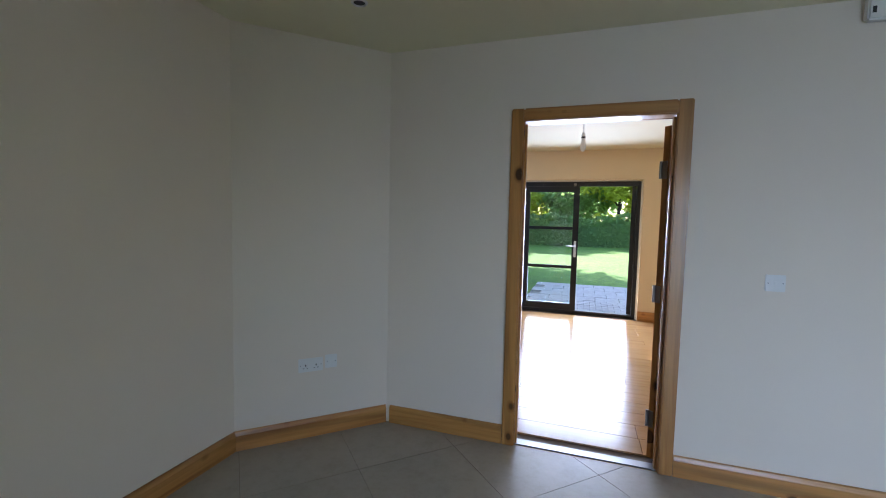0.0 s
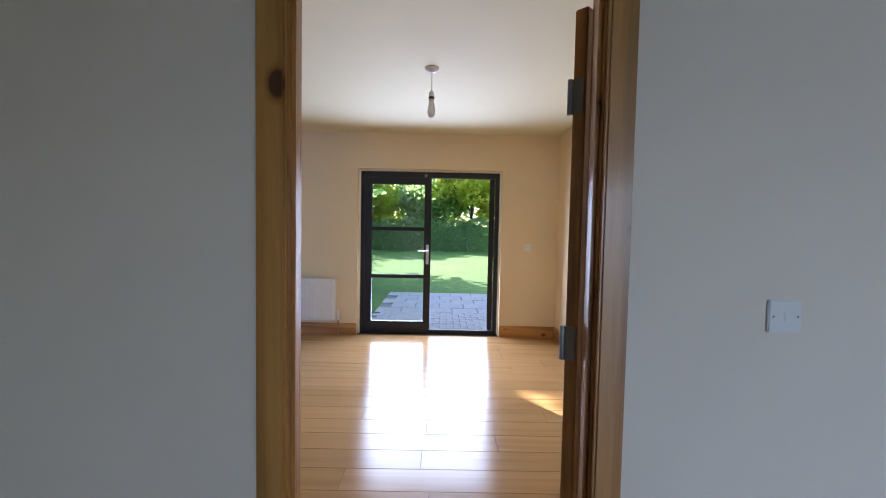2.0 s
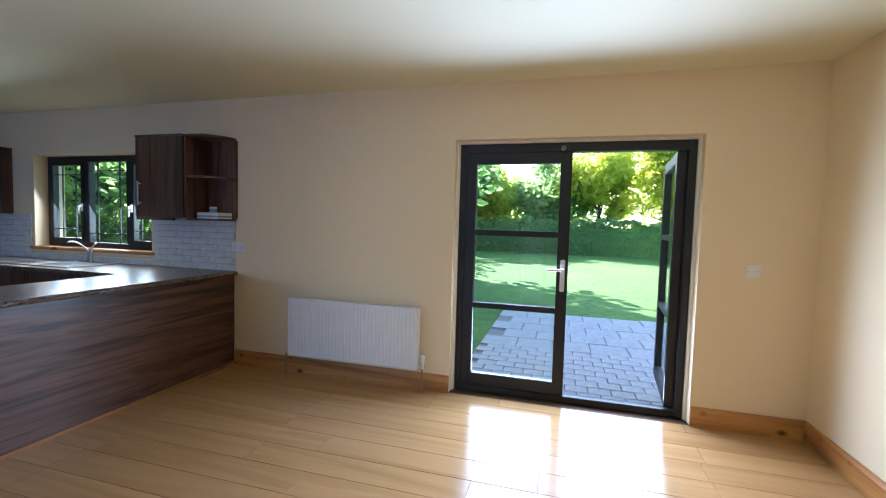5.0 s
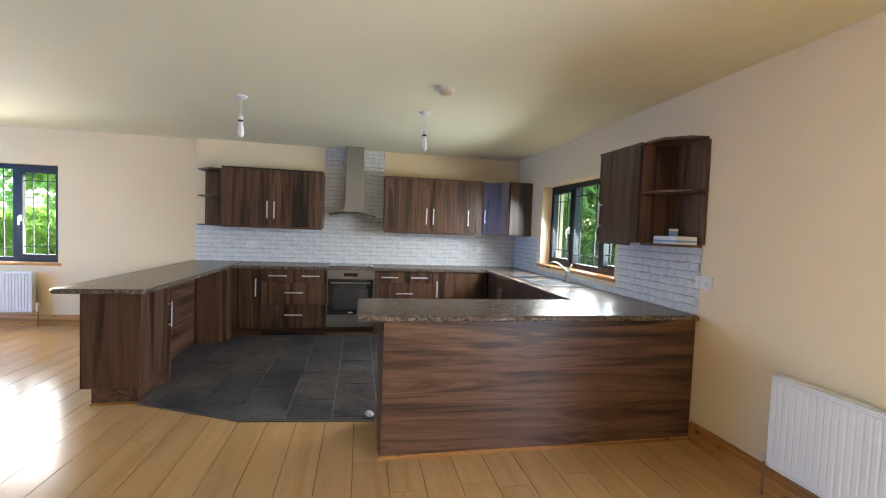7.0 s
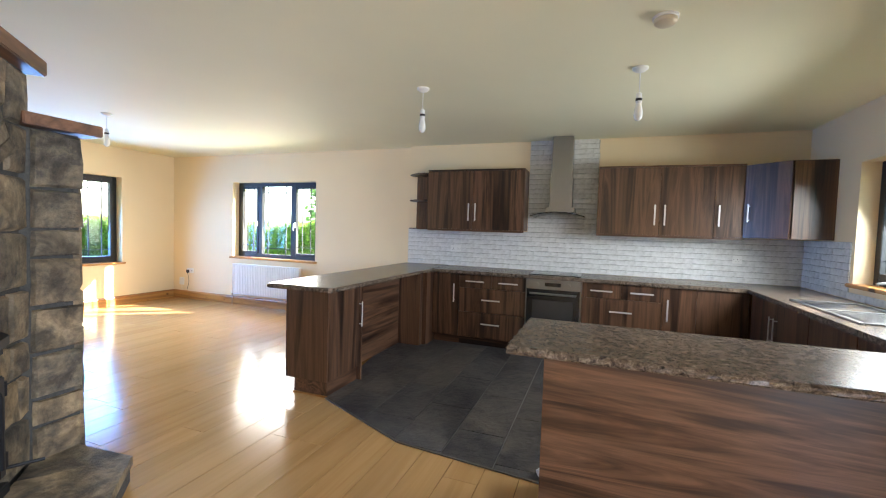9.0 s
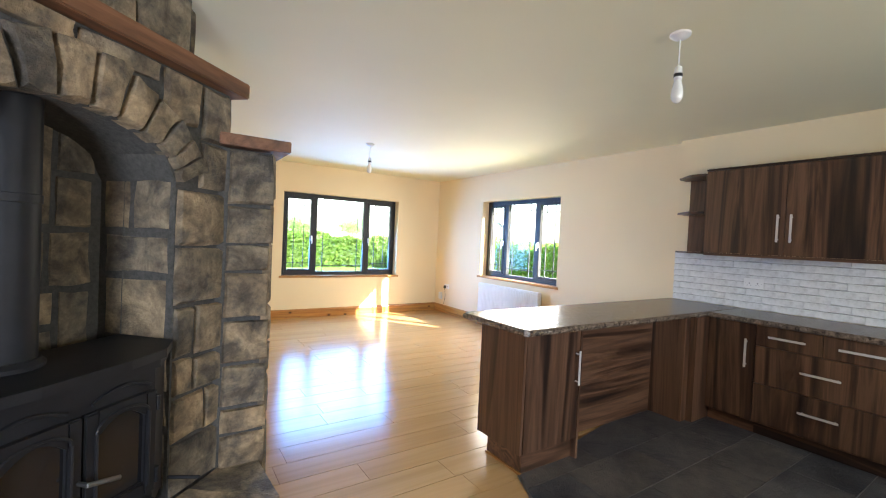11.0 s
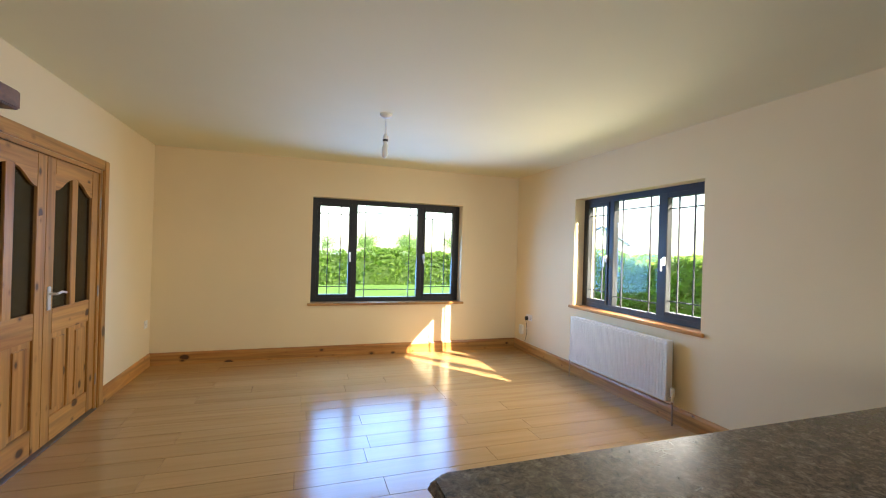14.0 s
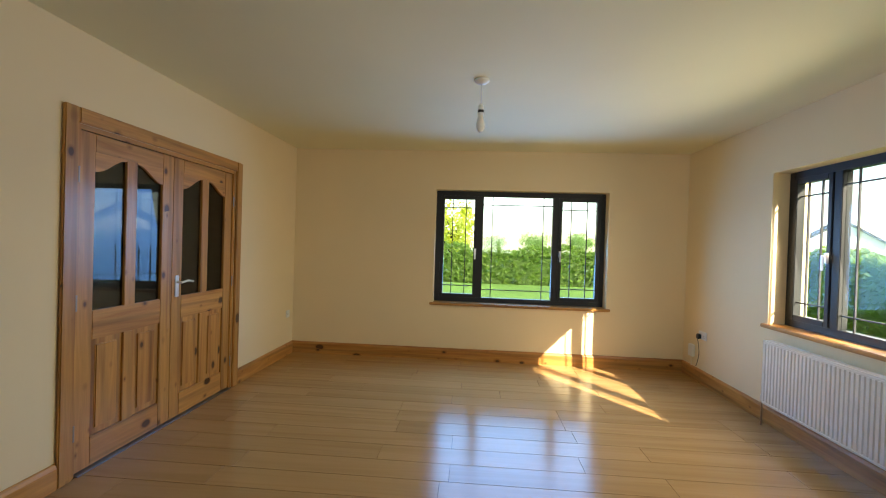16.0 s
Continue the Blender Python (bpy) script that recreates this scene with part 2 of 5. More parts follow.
STEEL = plain("brushed_steel", (0.30, 0.30, 0.295), 0.36, 1.0, 0.03)
CHROME = plain("satin_chrome", (0.78, 0.77, 0.75), 0.33, 0.55)
WHITE_PLASTIC = plain("white_plastic", (0.8, 0.79, 0.76), 0.35, 0, 0.03)
WHITE_METAL = plain("white_enamel", (0.82, 0.81, 0.78), 0.3, 0, 0.03)
BLACK_PLASTIC = plain("black_plastic", (0.015, 0.015, 0.016), 0.4)
CAST_IRON = plain("black_cast_iron", (0.014, 0.014, 0.016), 0.5, 0.0, 0.3)
CAST_IRON.node_tree.nodes["Principled BSDF"].inputs["Specular IOR Level"].default_value = 0.28
OVEN_GLASS = plain("dark_oven_glass", (0.012, 0.012, 0.013), 0.06)
COPPER = plain("painted_pipe", (0.35, 0.22, 0.14), 0.4, 0.6)
STONE = stone_material("rough_fieldstone", ((0.12, 0.098, 0.072), (0.29, 0.238, 0.172), (0.47, 0.39, 0.28)))
MORTAR = ground_material("grey_mortar", ((0.05, 0.048, 0.042), (0.08, 0.076, 0.067), (0.11, 0.105, 0.092)), 45, 0.95, 0.015)
SLATE = stone_material("dark_slate_tile", ((0.068, 0.068, 0.077), (0.092, 0.092, 0.102), (0.118, 0.117, 0.128)), 4.0)
SLATE.node_tree.nodes["Principled BSDF"].inputs["Roughness"].default_value = 0.45
GROUT = plain("grey_grout", (0.34, 0.34, 0.34), 0.9)
HALL_TILE = ground_material("beige_floor_tile", ((0.40, 0.36, 0.29), (0.46, 0.42, 0.35), (0.5, 0.46, 0.39)), 9, 0.35, 0.0005)
HALL_GROUT = plain("pale_grout", (0.28, 0.26, 0.22), 0.9)
BRICK_TILE = ground_material("white_split_tile", ((0.62, 0.61, 0.58), (0.78, 0.775, 0.75), (0.85, 0.845, 0.82)), 26, 0.6, 0.006)
TILE_GROUT = plain("grey_tile_grout", (0.34, 0.33, 0.30), 0.9)
WORKTOP = worktop_material()
BULB = plain("frosted_bulb", (0.85, 0.84, 0.80), 0.15)
LAWN = ground_material("mown_grass", ((0.035, 0.095, 0.010), (0.08, 0.175, 0.018), (0.145, 0.265, 0.032)), 9)
PAVER = ground_material("pale_concrete_paver", ((0.31, 0.305, 0.315), (0.40, 0.39, 0.395), (0.48, 0.465, 0.46)), 16, 0.85, 0.01)
PAVING_SAND = plain("paving_joint_sand", (0.2, 0.195, 0.18), 0.95)
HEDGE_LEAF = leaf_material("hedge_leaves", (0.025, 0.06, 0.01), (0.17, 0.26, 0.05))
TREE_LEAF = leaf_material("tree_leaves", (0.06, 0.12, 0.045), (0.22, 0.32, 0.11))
# lighter, bluer HEDGE_LEAF copy: the far hedge's skylit shade is in its colour
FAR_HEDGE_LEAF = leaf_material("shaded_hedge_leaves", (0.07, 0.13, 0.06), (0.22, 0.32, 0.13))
# yellow-green copy; on the back trees its brightness stands in for sun
BRIGHT_LEAF = leaf_material("yellow_green_sunlit_leaves", (0.13, 0.20, 0.03), (0.42, 0.44, 0.07))
BARK = stone_material("bark", ((0.03, 0.024, 0.018), (0.06, 0.048, 0.036), (0.09, 0.075, 0.06)), 12)
ROOF_SLATE = plain("house_roof_slate", (0.07, 0.075, 0.085), 0.7)
PAPER = plain("white_card", (0.78, 0.78, 0.78), 0.7)
BLUE_CARD = plain("pale_blue_card", (0.25, 0.36, 0.55), 0.6)


# ---------------------------------------------------------------- mesh helpers
WORLD = {}


def box(bm, x0, y0, z0, x1, y1, z1, bev=0.0):
    c = Vector(((x0 + x1) / 2, (y0 + y1) / 2, (z0 + z1) / 2))
    r = bmesh.ops.create_cube(bm, size=1.0, matrix=Matrix.Translation(c) @ Matrix.Diagonal((abs(x1 - x0), abs(y1 - y0), abs(z1 - z0), 1)))
    if bev:
        bmesh.ops.bevel(bm, geom=list({e for v in r["verts"] for e in v.link_edges}), offset=bev, segments=2, affect="EDGES")
    return bm


def rod(bm, a, c, r, seg=12, r2=None):
    a, c = Vector(a), Vector(c)
    m = Matrix.Translation((a + c) / 2) @ (c - a).to_track_quat("Z", "Y").to_matrix().to_4x4()
    bmesh.ops.create_cone(bm, cap_ends=True, segments=seg, radius1=r, radius2=r if r2 is None else r2, depth=(c - a).length, matrix=m)
    return bm


def prism(bm, pts, z0, z1):
    """A slab with a polygon for its plan."""
    lo, hi = [bm.verts.new((x, y, z0)) for x, y in pts], [bm.verts.new((x, y, z1)) for x, y in pts]
    bm.faces.new(hi)
    bm.faces.new(lo[::-1])
    for i in range(len(pts)):
        j = (i + 1) % len(pts)
        bm.faces.new((lo[i], lo[j], hi[j], hi[i]))
    return bm


def upright(bm, pts, y0, y1):
    """A slab with a polygon in x and z, from y0 to y1."""
    a, c = [bm.verts.new((x, y0, z)) for x, z in pts], [bm.verts.new((x, y1, z)) for x, z in pts]
    bm.faces.new(a)
    bm.faces.new(c[::-1])
    for i in range(len(pts)):
        j = (i + 1) % len(pts)
        bm.faces.new((a[j], a[i], c[i], c[j]))
    return bm


def lathe(bm, profile, x=0.0, y=0.0, seg=20):
    rings = [[bm.verts.new((x + r * math.cos(2 * math.pi * i / seg), y + r * math.sin(2 * math.pi * i / seg), z)) for i in range(seg)] for r, z in profile]
    for p, q in zip(rings, rings[1:]):
        for i in range(seg):
            j = (i + 1) % seg
            bm.faces.new((p[i], p[j], q[j], q[i]))
    bm.faces.new(rings[0][::-1])
    bm.faces.new(rings[-1])
    return bm


def finish(bm, name, mat, smooth=False):
    bmesh.ops.recalc_face_normals(bm, faces=bm.faces)
    me = bpy.data.meshes.new(name)
    bm.to_mesh(me)
    bm.free()
    me.materials.append(mat)
    if smooth:
        for p in me.polygons:
            p.use_smooth = True
        me.set_sharp_from_angle(angle=radians(40))
    return me


def thing(name, at=(0, 0, 0), rz=0.0, label="", category="", group="", kind=""):
    ob = new(name)
    ob.empty_display_size = 0.1
    ob.matrix_basis = pose(*at, 0, 0, rz)
    WORLD[ob] = ob.matrix_basis.copy()
    return tagged(ob, label, category, group, kind)


def part(name, bm, mat, parent, label="", local=True, smooth=False):
    """One mesh under a thing or a part; local: the mesh is in the thing's own axes."""
    if not local:
        bm.transform(WORLD[parent].inverted())
    ob = new(name, finish(bm, name, mat, smooth))
    ob.parent = parent
    WORLD[ob] = WORLD[parent]
    return tagged(ob, label)


def solid(name, bm, mat, label="", category="", kind="", smooth=False, group=""):
    """A thing, or a piece of the setting, that is one mesh."""
    ob = new(name, finish(bm, name, mat, smooth))
    WORLD[ob] = Matrix.Identity(4)
    return tagged(ob, label, category, group, kind)


def piece(name, me, parent, m):
    ob = new(name, me)
    ob.parent = parent
    ob.matrix_basis = WORLD[parent].inverted() @ m
    return ob


def clip(poly, region):
    """The part of a polygon inside a convex one, both counter-clockwise."""
    for (ax, ay), (bx, by) in zip(region, region[1:] + region[:1]):
        def side(p):
            return (bx - ax) * (p[1] - ay) - (by - ay) * (p[0] - ax)
        res = []
        for p, q in zip(poly, poly[1:] + poly[:1]):
            sp, sq = side(p), side(q)
            if sp >= 0:
                res.append(p)
            if (sp > 0 > sq) or (sp < 0 < sq):
                f = sp / (sp - sq)
                res.append((p[0] + f * (q[0] - p[0]), p[1] + f * (q[1] - p[1])))
        poly = res
        if len(poly) < 3:
            return []
    return poly


# ---------------------------------------------------------------- the structure
def wall(name, at, rz, length, thick, holes=(), mat=CREAM, height=CEIL, label=""):
    """A wall with openings (x0, x1, z0, z1) cut through it; its inner face is local y = 0, the outside is +y."""
    bm = bmesh.new()
    xs = sorted({0.0, length, *(h[0] for h in holes), *(h[1] for h in holes)})
    for a, c in zip(xs, xs[1:]):
        inside = [h for h in holes if h[0] <= a + 1e-6 and h[1] >= c - 1e-6]
        if not inside:
            box(bm, a, 0, 0, c, thick, height)
        for h in inside:
            if h[2] > 0.001:
                box(bm, a, 0, 0, c, thick, h[2])
            if h[3] < height - 0.001:
                box(bm, a, 0, h[3], c, thick, height)
    bmesh.ops.remove_doubles(bm, verts=bm.verts, dist=0.0005)
    ob = new(name, finish(bm, name, mat))
    ob.matrix_basis = pose(*at, 0, 0, rz)
    WORLD[ob] = ob.matrix_basis.copy()
    return tagged(ob, label or "cream painted plaster wall", "wall", kind="structure")


W1 = (-5.79, -3.77, 0.68, 2.03)
W2 = (-1.12, 0.55, 0.80, 2.04)
W3 = (-5.66, -4.0, 1.02, 2.02)
PAT = (-0.88, 0.89, 0.0, 2.055)
DD = (-1.18, 0.37, 0.0, 1.98)
RD = (4.93, 5.69, 0.0, 1.99)
DOOR = (-0.262, 0.587, 0.0, 2.02)

wall_north = wall("wall_north", (W - OUT, N, 0), 0, D + OUT - W + OUT, OUT, [(W3[0] - W + OUT, W3[1] - W + OUT, *W3[2:]), (PAT[0] - W + OUT, PAT[1] - W + OUT, *PAT[2:])])
wall_west = wall("wall_west", (W, S, 0), 90, N - S, OUT, [(W2[0] - S, W2[1] - S, *W2[2:])])
wall_south = wall("wall_south", (E + 0.25, S, 0), 180, E + 0.25 - W + OUT, OUT, [(E + 0.25 - W1[1], E + 0.25 - W1[0], *W1[2:])])
wall_living_east = wall("wall_living_east", (E, 1.62, 0), -90, 1.62 - S, 0.228, [(1.62 - DD[1], 1.62 - DD[0], *DD[2:])])
wall_east = wall("wall_east", (D, N, 0), -90, N - HN, 0.15, [(N - RD[1], N - RD[0], *RD[2:])])
wall_hall_north = wall("wall_hall_north", (-1.13, HS, 0), 0, HE + 1.13, HN - HS, [(DOOR[0] + 1.13, DOOR[1] + 1.13, *DOOR[2:])], mat=PALE, label="pale cream painted hall wall")
wall_hall_chamfer = wall("wall_hall_chamfer", (-1.80, 1.86, 0), 45, 0.96, 0.09, mat=PALE, label="pale cream painted hall wall")
wall_hall_east = wall("wall_hall_east", (HE, HS, 0), -90, HS - HB, 0.2, mat=PALE, label="pale cream painted hall wall")
wall_hall_south = wall("wall_hall_south", (HE, HB, 0), 180, HE - E, 0.2, [(0.1, 1.8, 0.0, 2.15)], mat=PALE, label="pale cream painted hall wall")
wall_hall_west = wall("wall_hall_west", (HW, HB, 0), 90, 1.87 - HB, 0.02, [(DD[0] - HB, DD[1] - HB, *DD[2:])], mat=PALE, label="pale cream painted hall wall")
wall_kitchen = wall("wall_kitchen", (K, 2.17, 0), 90, N - 2.17, K - W - 0.002)

bm = bmesh.new()
prism(bm, [(W - OUT, S - OUT), (E + 0.25, S - OUT), (E + 0.25, HB - 0.2), (HE + 0.2, HB - 0.2), (HE + 0.2, HN), (D + 0.15, HN), (D + 0.15, N + OUT), (W - OUT, N + OUT)], CEIL, CEIL + 0.15)
solid("ceiling", bm, CEILING_PAINT, "white painted plaster ceiling", "ceiling", "structure")
bm = bmesh.new()
prism(bm, [(W - 0.9, S - 0.9), (E + 0.25, S - 0.9), (HE + 0.7, HB - 0.7), (HE + 0.7, N + 0.7), (W - 0.9, N + 0.7)], CEIL + 0.15, CEIL + 0.4)
solid("roof", bm, ROOF_SLATE, "dark slate roof with eaves over the walls", "roof", "structure")

# floors
bm = bmesh.new()
prism(bm, [(W - OUT, S - OUT), (E + 0.25, S - OUT), (E + 0.25, HB - 0.2), (HE + 0.2, HB - 0.2), (HE + 0.2, HN), (D + 0.15, HN), (D + 0.15, N + OUT), (W - OUT, N + OUT)], -0.12, -0.010)
floor = solid("floor", bm, plain("dark_plank_joint", (0.10, 0.055, 0.025), 0.7), "pale oak laminate plank floor with a satin sheen", "floor", "structure")

# ---------------------------------------------------------------- windows and doors
def pane_bars(bm, x0, x1, z0, z1, y, sides, inset):
    """Lead strips near the edges of a pane."""
    for x in sides:
        box(bm, x - 0.005, y - 0.006, z0, x + 0.005, y + 0.006, z1)
    for z in (z0 + inset, z1 - inset):
        box(bm, x0, y - 0.005, z - 0.005, x1, y + 0.005, z + 0.005)


def window(name, at, rz, width, z0, z1, cuts, label, sashes, depth=0.13, sill=True):
    """A three-light window in an opening: local x along the wall, +y outside."""
    w = thing(name, at, rz, label, "window", kind="structure")
    t, f = 0.055, 0.06
    bm = bmesh.new()
    for a in ((0, z0, f, z1), (width - f, z0, width, z1), (f, z0, width - f, z0 + f), (f, z1 - f, width - f, z1)):
        box(bm, a[0], depth, a[1], a[2], depth + 0.07, a[3], 0.004)
    part("window_frame", bm, FRAME, w, "black frame")
    edges = [0.0, *cuts, width]
    for i, c in enumerate(cuts):
        part("mullion", box(bmesh.new(), c - 0.035, depth - 0.003, z0 + f, c + 0.035, depth + 0.066, z1 - f, 0.004), FRAME, w)
    for i, (a, c) in enumerate(zip(edges, edges[1:])):
        a2, c2 = a + (f if i == 0 else 0.035), c - (f if i == len(edges) - 2 else 0.035)
        lo, hi = z0 + f, z1 - f
        if i in sashes:
            bm = bmesh.new()
            s = 0.04
            for q in ((a2, lo, a2 + s, hi), (c2 - s, lo, c2, hi), (a2 + s, lo, c2 - s, lo + s), (a2 + s, hi - s, c2 - s, hi)):
                box(bm, q[0], depth - 0.012, q[1], q[2], depth + 0.05, q[3], 0.004)
            part("sash", bm, FRAME, w)
            a2, c2, lo, hi = a2 + s, c2 - s, lo + s, hi - s
            x = a2 - 0.02 if sashes[i] < 0 else c2 + 0.02
            zm = (lo + hi) / 2 - 0.05
            bm = box(bmesh.new(), x - 0.012, depth - 0.03, zm - 0.05, x + 0.012, depth - 0.01, zm + 0.03, 0.004)
            box(bm, x - 0.009, depth - 0.055, zm - 0.008, x + 0.009, depth - 0.03, zm + 0.012, 0.003)
            box(bm, x - 0.009, depth - 0.058, zm - 0.10, x + 0.009, depth - 0.044, zm + 0.012, 0.004)
            part("handle", bm, CHROME, w, "small chrome handle")
        p = part("pane", box(bmesh.new(), a2, depth + 0.022, lo, c2, depth + 0.028, hi), GLASS, w)
        p.visible_shadow = False
        bm = bmesh.new()
        wdt = c2 - a2
        ins = min(0.11, wdt * 0.28)
        pane_bars(bm, a2, c2, lo, hi, depth + 0.018, (a2 + ins, c2 - ins), 0.1)
        part("lead_bar", bm, LEAD, w, "thin dark glazing strips")
    if sill:
        bm = box(bmesh.new(), -0.04, -0.035, z0 - 0.028, width + 0.04, -0.001, z0 + 0.004, 0.006)
        box(bm, 0.001, -0.001, z0 - 0.001, width - 0.001, depth - 0.001, z0 + 0.004)
        part("window_sill", bm, PINE_X, w, "reddish pine window board")
    bm = box(bmesh.new(), -0.03, OUT - 0.06, z0 - 0.06, width + 0.03, OUT + 0.05, z0 - 0.003, 0.006)
    part("outer_sill", bm, RENDER_WALL, w)
    return w


window("window_1", (W1[1], S, 0), 180, W1[1] - W1[0], W1[2], W1[3], (0.54, 1.44), "black three-light window with leaded bars over a pine board", {0: 1, 2: -1})
window("window_2", (W, W2[0], 0), 90, W2[1] - W2[0], W2[2], W2[3], (0.47, 1.13), "black three-light window with leaded bars above the radiator", {0: 1, 2: -1})
window("window_3", (W3[0], N, 0), 0, W3[1] - W3[0], W3[2], W3[3], (0.595, 1.20), "black three-light kitchen window over the sink", {0: 1, 2: -1})


def patio_leaf(door, x0, x1, y, handle_x):
    z0, z1, s = 0.05, 1.965, 0.085
    bm = bmesh.new()
    for q in ((x0, z0, x0 + s, z1), (x1 - s, z0, x1, z1), (x0 + s, z0, x1 - s, z0 + 0.1), (x0 + s, z1 - s, x1 - s, z1), (x0 + s, 1.30, x1 - s, 1.345), (x0 + s, 0.70, x1 - s, 0.745)):
        box(bm, q[0], y, q[1], q[2], y + 0.06, q[3], 0.005)
    leaf = part("leaf", bm, FRAME, door, "black three-pane leaf")
    for a, c in ((z0 + 0.1, 0.70), (0.745, 1.30), (1.345, z1 - s)):
        p = part("pane", box(bmesh.new(), x0 + s, y + 0.027, a, x1 - s, y + 0.033, c), GLASS, leaf)
        p.visible_shadow = False
    if handle_x is not None:
        bm = box(bmesh.new(), handle_x - 0.018, y - 0.012, 0.88, handle_x + 0.018, y, 1.13, 0.005)
        rod(bm, (handle_x, y - 0.01, 1.05), (handle_x, y - 0.055, 1.05), 0.01)
        rod(bm, (handle_x + 0.005, y - 0.05, 1.05), (handle_x - 0.12, y - 0.05, 1.05), 0.009)
        part("handle", bm, CHROME, leaf, "chrome lever handle on a long plate", smooth=True)
    return leaf


patio = thing("door_patio", (PAT[0], N, 0), 0, "black glazed double patio door with one leaf standing open", "door", kind="structure")
pw, dep = PAT[1] - PAT[0], 0.10
bm = bmesh.new()
for q in ((0.02, 0, 0.07, 2.035), (pw - 0.07, 0, pw - 0.02, 2.035), (0.07, 1.965, pw - 0.07, 2.035), (0.07, 0.0, pw - 0.07, 0.05)):
    box(bm, q[0], dep, q[1], q[2], dep + 0.08, q[3], 0.004)
part("door_frame", bm, FRAME, patio, "black frame")
bm = bmesh.new()
for q in ((0.0005, 0, 0.0195, 2.0545), (pw - 0.0195, 0, pw - 0.0005, 2.0545), (0.0195, 2.0355, pw - 0.0195, 2.0545)):
    box(bm, q[0], dep - 0.03, q[1], q[2], OUT - 0.002, q[3])
part("reveal_bead", bm, REVEAL, patio, "white plaster bead round the frame")
patio_leaf(patio, 0.07, 0.90, dep + 0.012, 0.86)
bm = box(bmesh.new(), 0.32, dep - 0.012, 1.985, 0.38, dep, 2.005, 0.003)
part("trickle_vent", bm, FRAME, patio)
part("catch", rod(bmesh.new(), (0.83, dep - 0.006, 1.995), (0.83, dep - 0.03, 1.985), 0.02), STEEL, patio, "round steel catch")
leaf_hinge = thing("open_patio_leaf", (PAT[1] - 0.075, N + dep + 0.05, 0), 84, "black glazed patio door leaf standing open outside", "door", kind="structure")
patio_leaf(leaf_hinge, 0.0, 0.80, 0.0, None)


def architrave(door, x0, x1, z1, y, w=0.085, t=0.022, sign=-1):
    """Pine trim round an opening, on the face at local y."""
    a, c = (y - t, y - 0.0005) if sign < 0 else (y + 0.0005, y + t)
    part("architrave", box(bmesh.new(), x0 - w, a, 0, x0, c, z1 + w, 0.006), PINE_Z, door)
    part("architrave", box(bmesh.new(), x1, a, 0, x1 + w, c, z1 + w, 0.006), PINE_Z, door)
    part("architrave", box(bmesh.new(), x0 + 0.0005, a, z1, x1 - 0.0005, c, z1 + w, 0.006), PINE_X, door)


def lining(door, x0, x1, z1, thick, t=0.028):
    part("door_lining", box(bmesh.new(), x0, 0.001, 0, x0 + t, thick - 0.001, z1), PINE_Z, door)
    part("door_lining", box(bmesh.new(), x1 - t, 0.001, 0, x1, thick - 0.001, z1), PINE_Z, door)
    part("door_lining", box(bmesh.new(), x0 + t, 0.001, z1 - t, x1 - t, thick - 0.001, z1), PINE_X, door)


def lever(bm, x, y, z, way, sign):
    """A lever handle on a plate; way: along x, sign: the side it stands out on."""
    box(bm, x - 0.02, min(y, y + sign * 0.008), z - 0.08, x + 0.02, max(y, y + sign * 0.008), z + 0.08, 0.003)
    rod(bm, (x, y, z + 0.03), (x, y + sign * 0.05, z + 0.03), 0.009)
    rod(bm, (x, y + sign * 0.048, z + 0.03), (x + way * 0.06, y + sign * 0.052, z + 0.04), 0.009)
    rod(bm, (x + way * 0.06, y + sign * 0.052, z + 0.04), (x + way * 0.12, y + sign * 0.048, z + 0.028), 0.008)


def panel_leaf(parent, x0, x1, z0, z1, y, thick=0.04, handle=0, rows=((0.23, 0.80), (0.95, 1.50), (1.60, 1.83)), glazed=False):
    """A pine leaf with raised panels; the frame's face is at local y and y + thick."""
    s, ms = 0.105, 0.085
    mid = (x0 + x1) / 2
    bm = bmesh.new()
    box(bm, x0, y, z0, x0 + s, y + thick, z1, 0.003)
    box(bm, x1 - s, y, z0, x1, y + thick, z1, 0.003)
    leaf = part("leaf", bm, PINE_Z, parent)
    bm = bmesh.new()
    tops = [z0] + [z0 + r[1] for r in rows]
    bots = [z0 + r[0] for r in rows] + [z1]
    for a, c in zip(tops, bots):
        box(bm, x0 + s, y + 0.0005, a, x1 - s, y + thick - 0.0005, c, 0.003)
    part("rail", bm, PINE_X, leaf)
    for r in rows:
        part("muntin", box(bmesh.new(), mid - ms / 2, y + 0.001, z0 + r[0], mid + ms / 2, y + thick - 0.001, z0 + r[1], 0.003), PINE_Z, leaf)
    for k, r in enumerate(rows):
        for a, c in ((x0 + s, mid - ms / 2), (mid + ms / 2, x1 - s)):
            lo, hi = z0 + r[0], z0 + r[1]
            if glazed and k == len(rows) - 1:
                part("pane", box(bmesh.new(), a, y + thick / 2 - 0.003, lo, c, y + thick / 2 + 0.003, hi), DOOR_GLASS, leaf)
                continue
            bm = box(bmesh.new(), a, y + 0.014, lo, c, y + thick - 0.014, hi)
            part("panel", bm, PINE_Z, leaf)
            bm = box(bmesh.new(), a + 0.035, y + 0.006, lo + 0.035, c - 0.035, y + thick - 0.006, hi - 0.035, 0.006)
            part("raised_field", bm, PINE_Z, leaf)
    return leaf


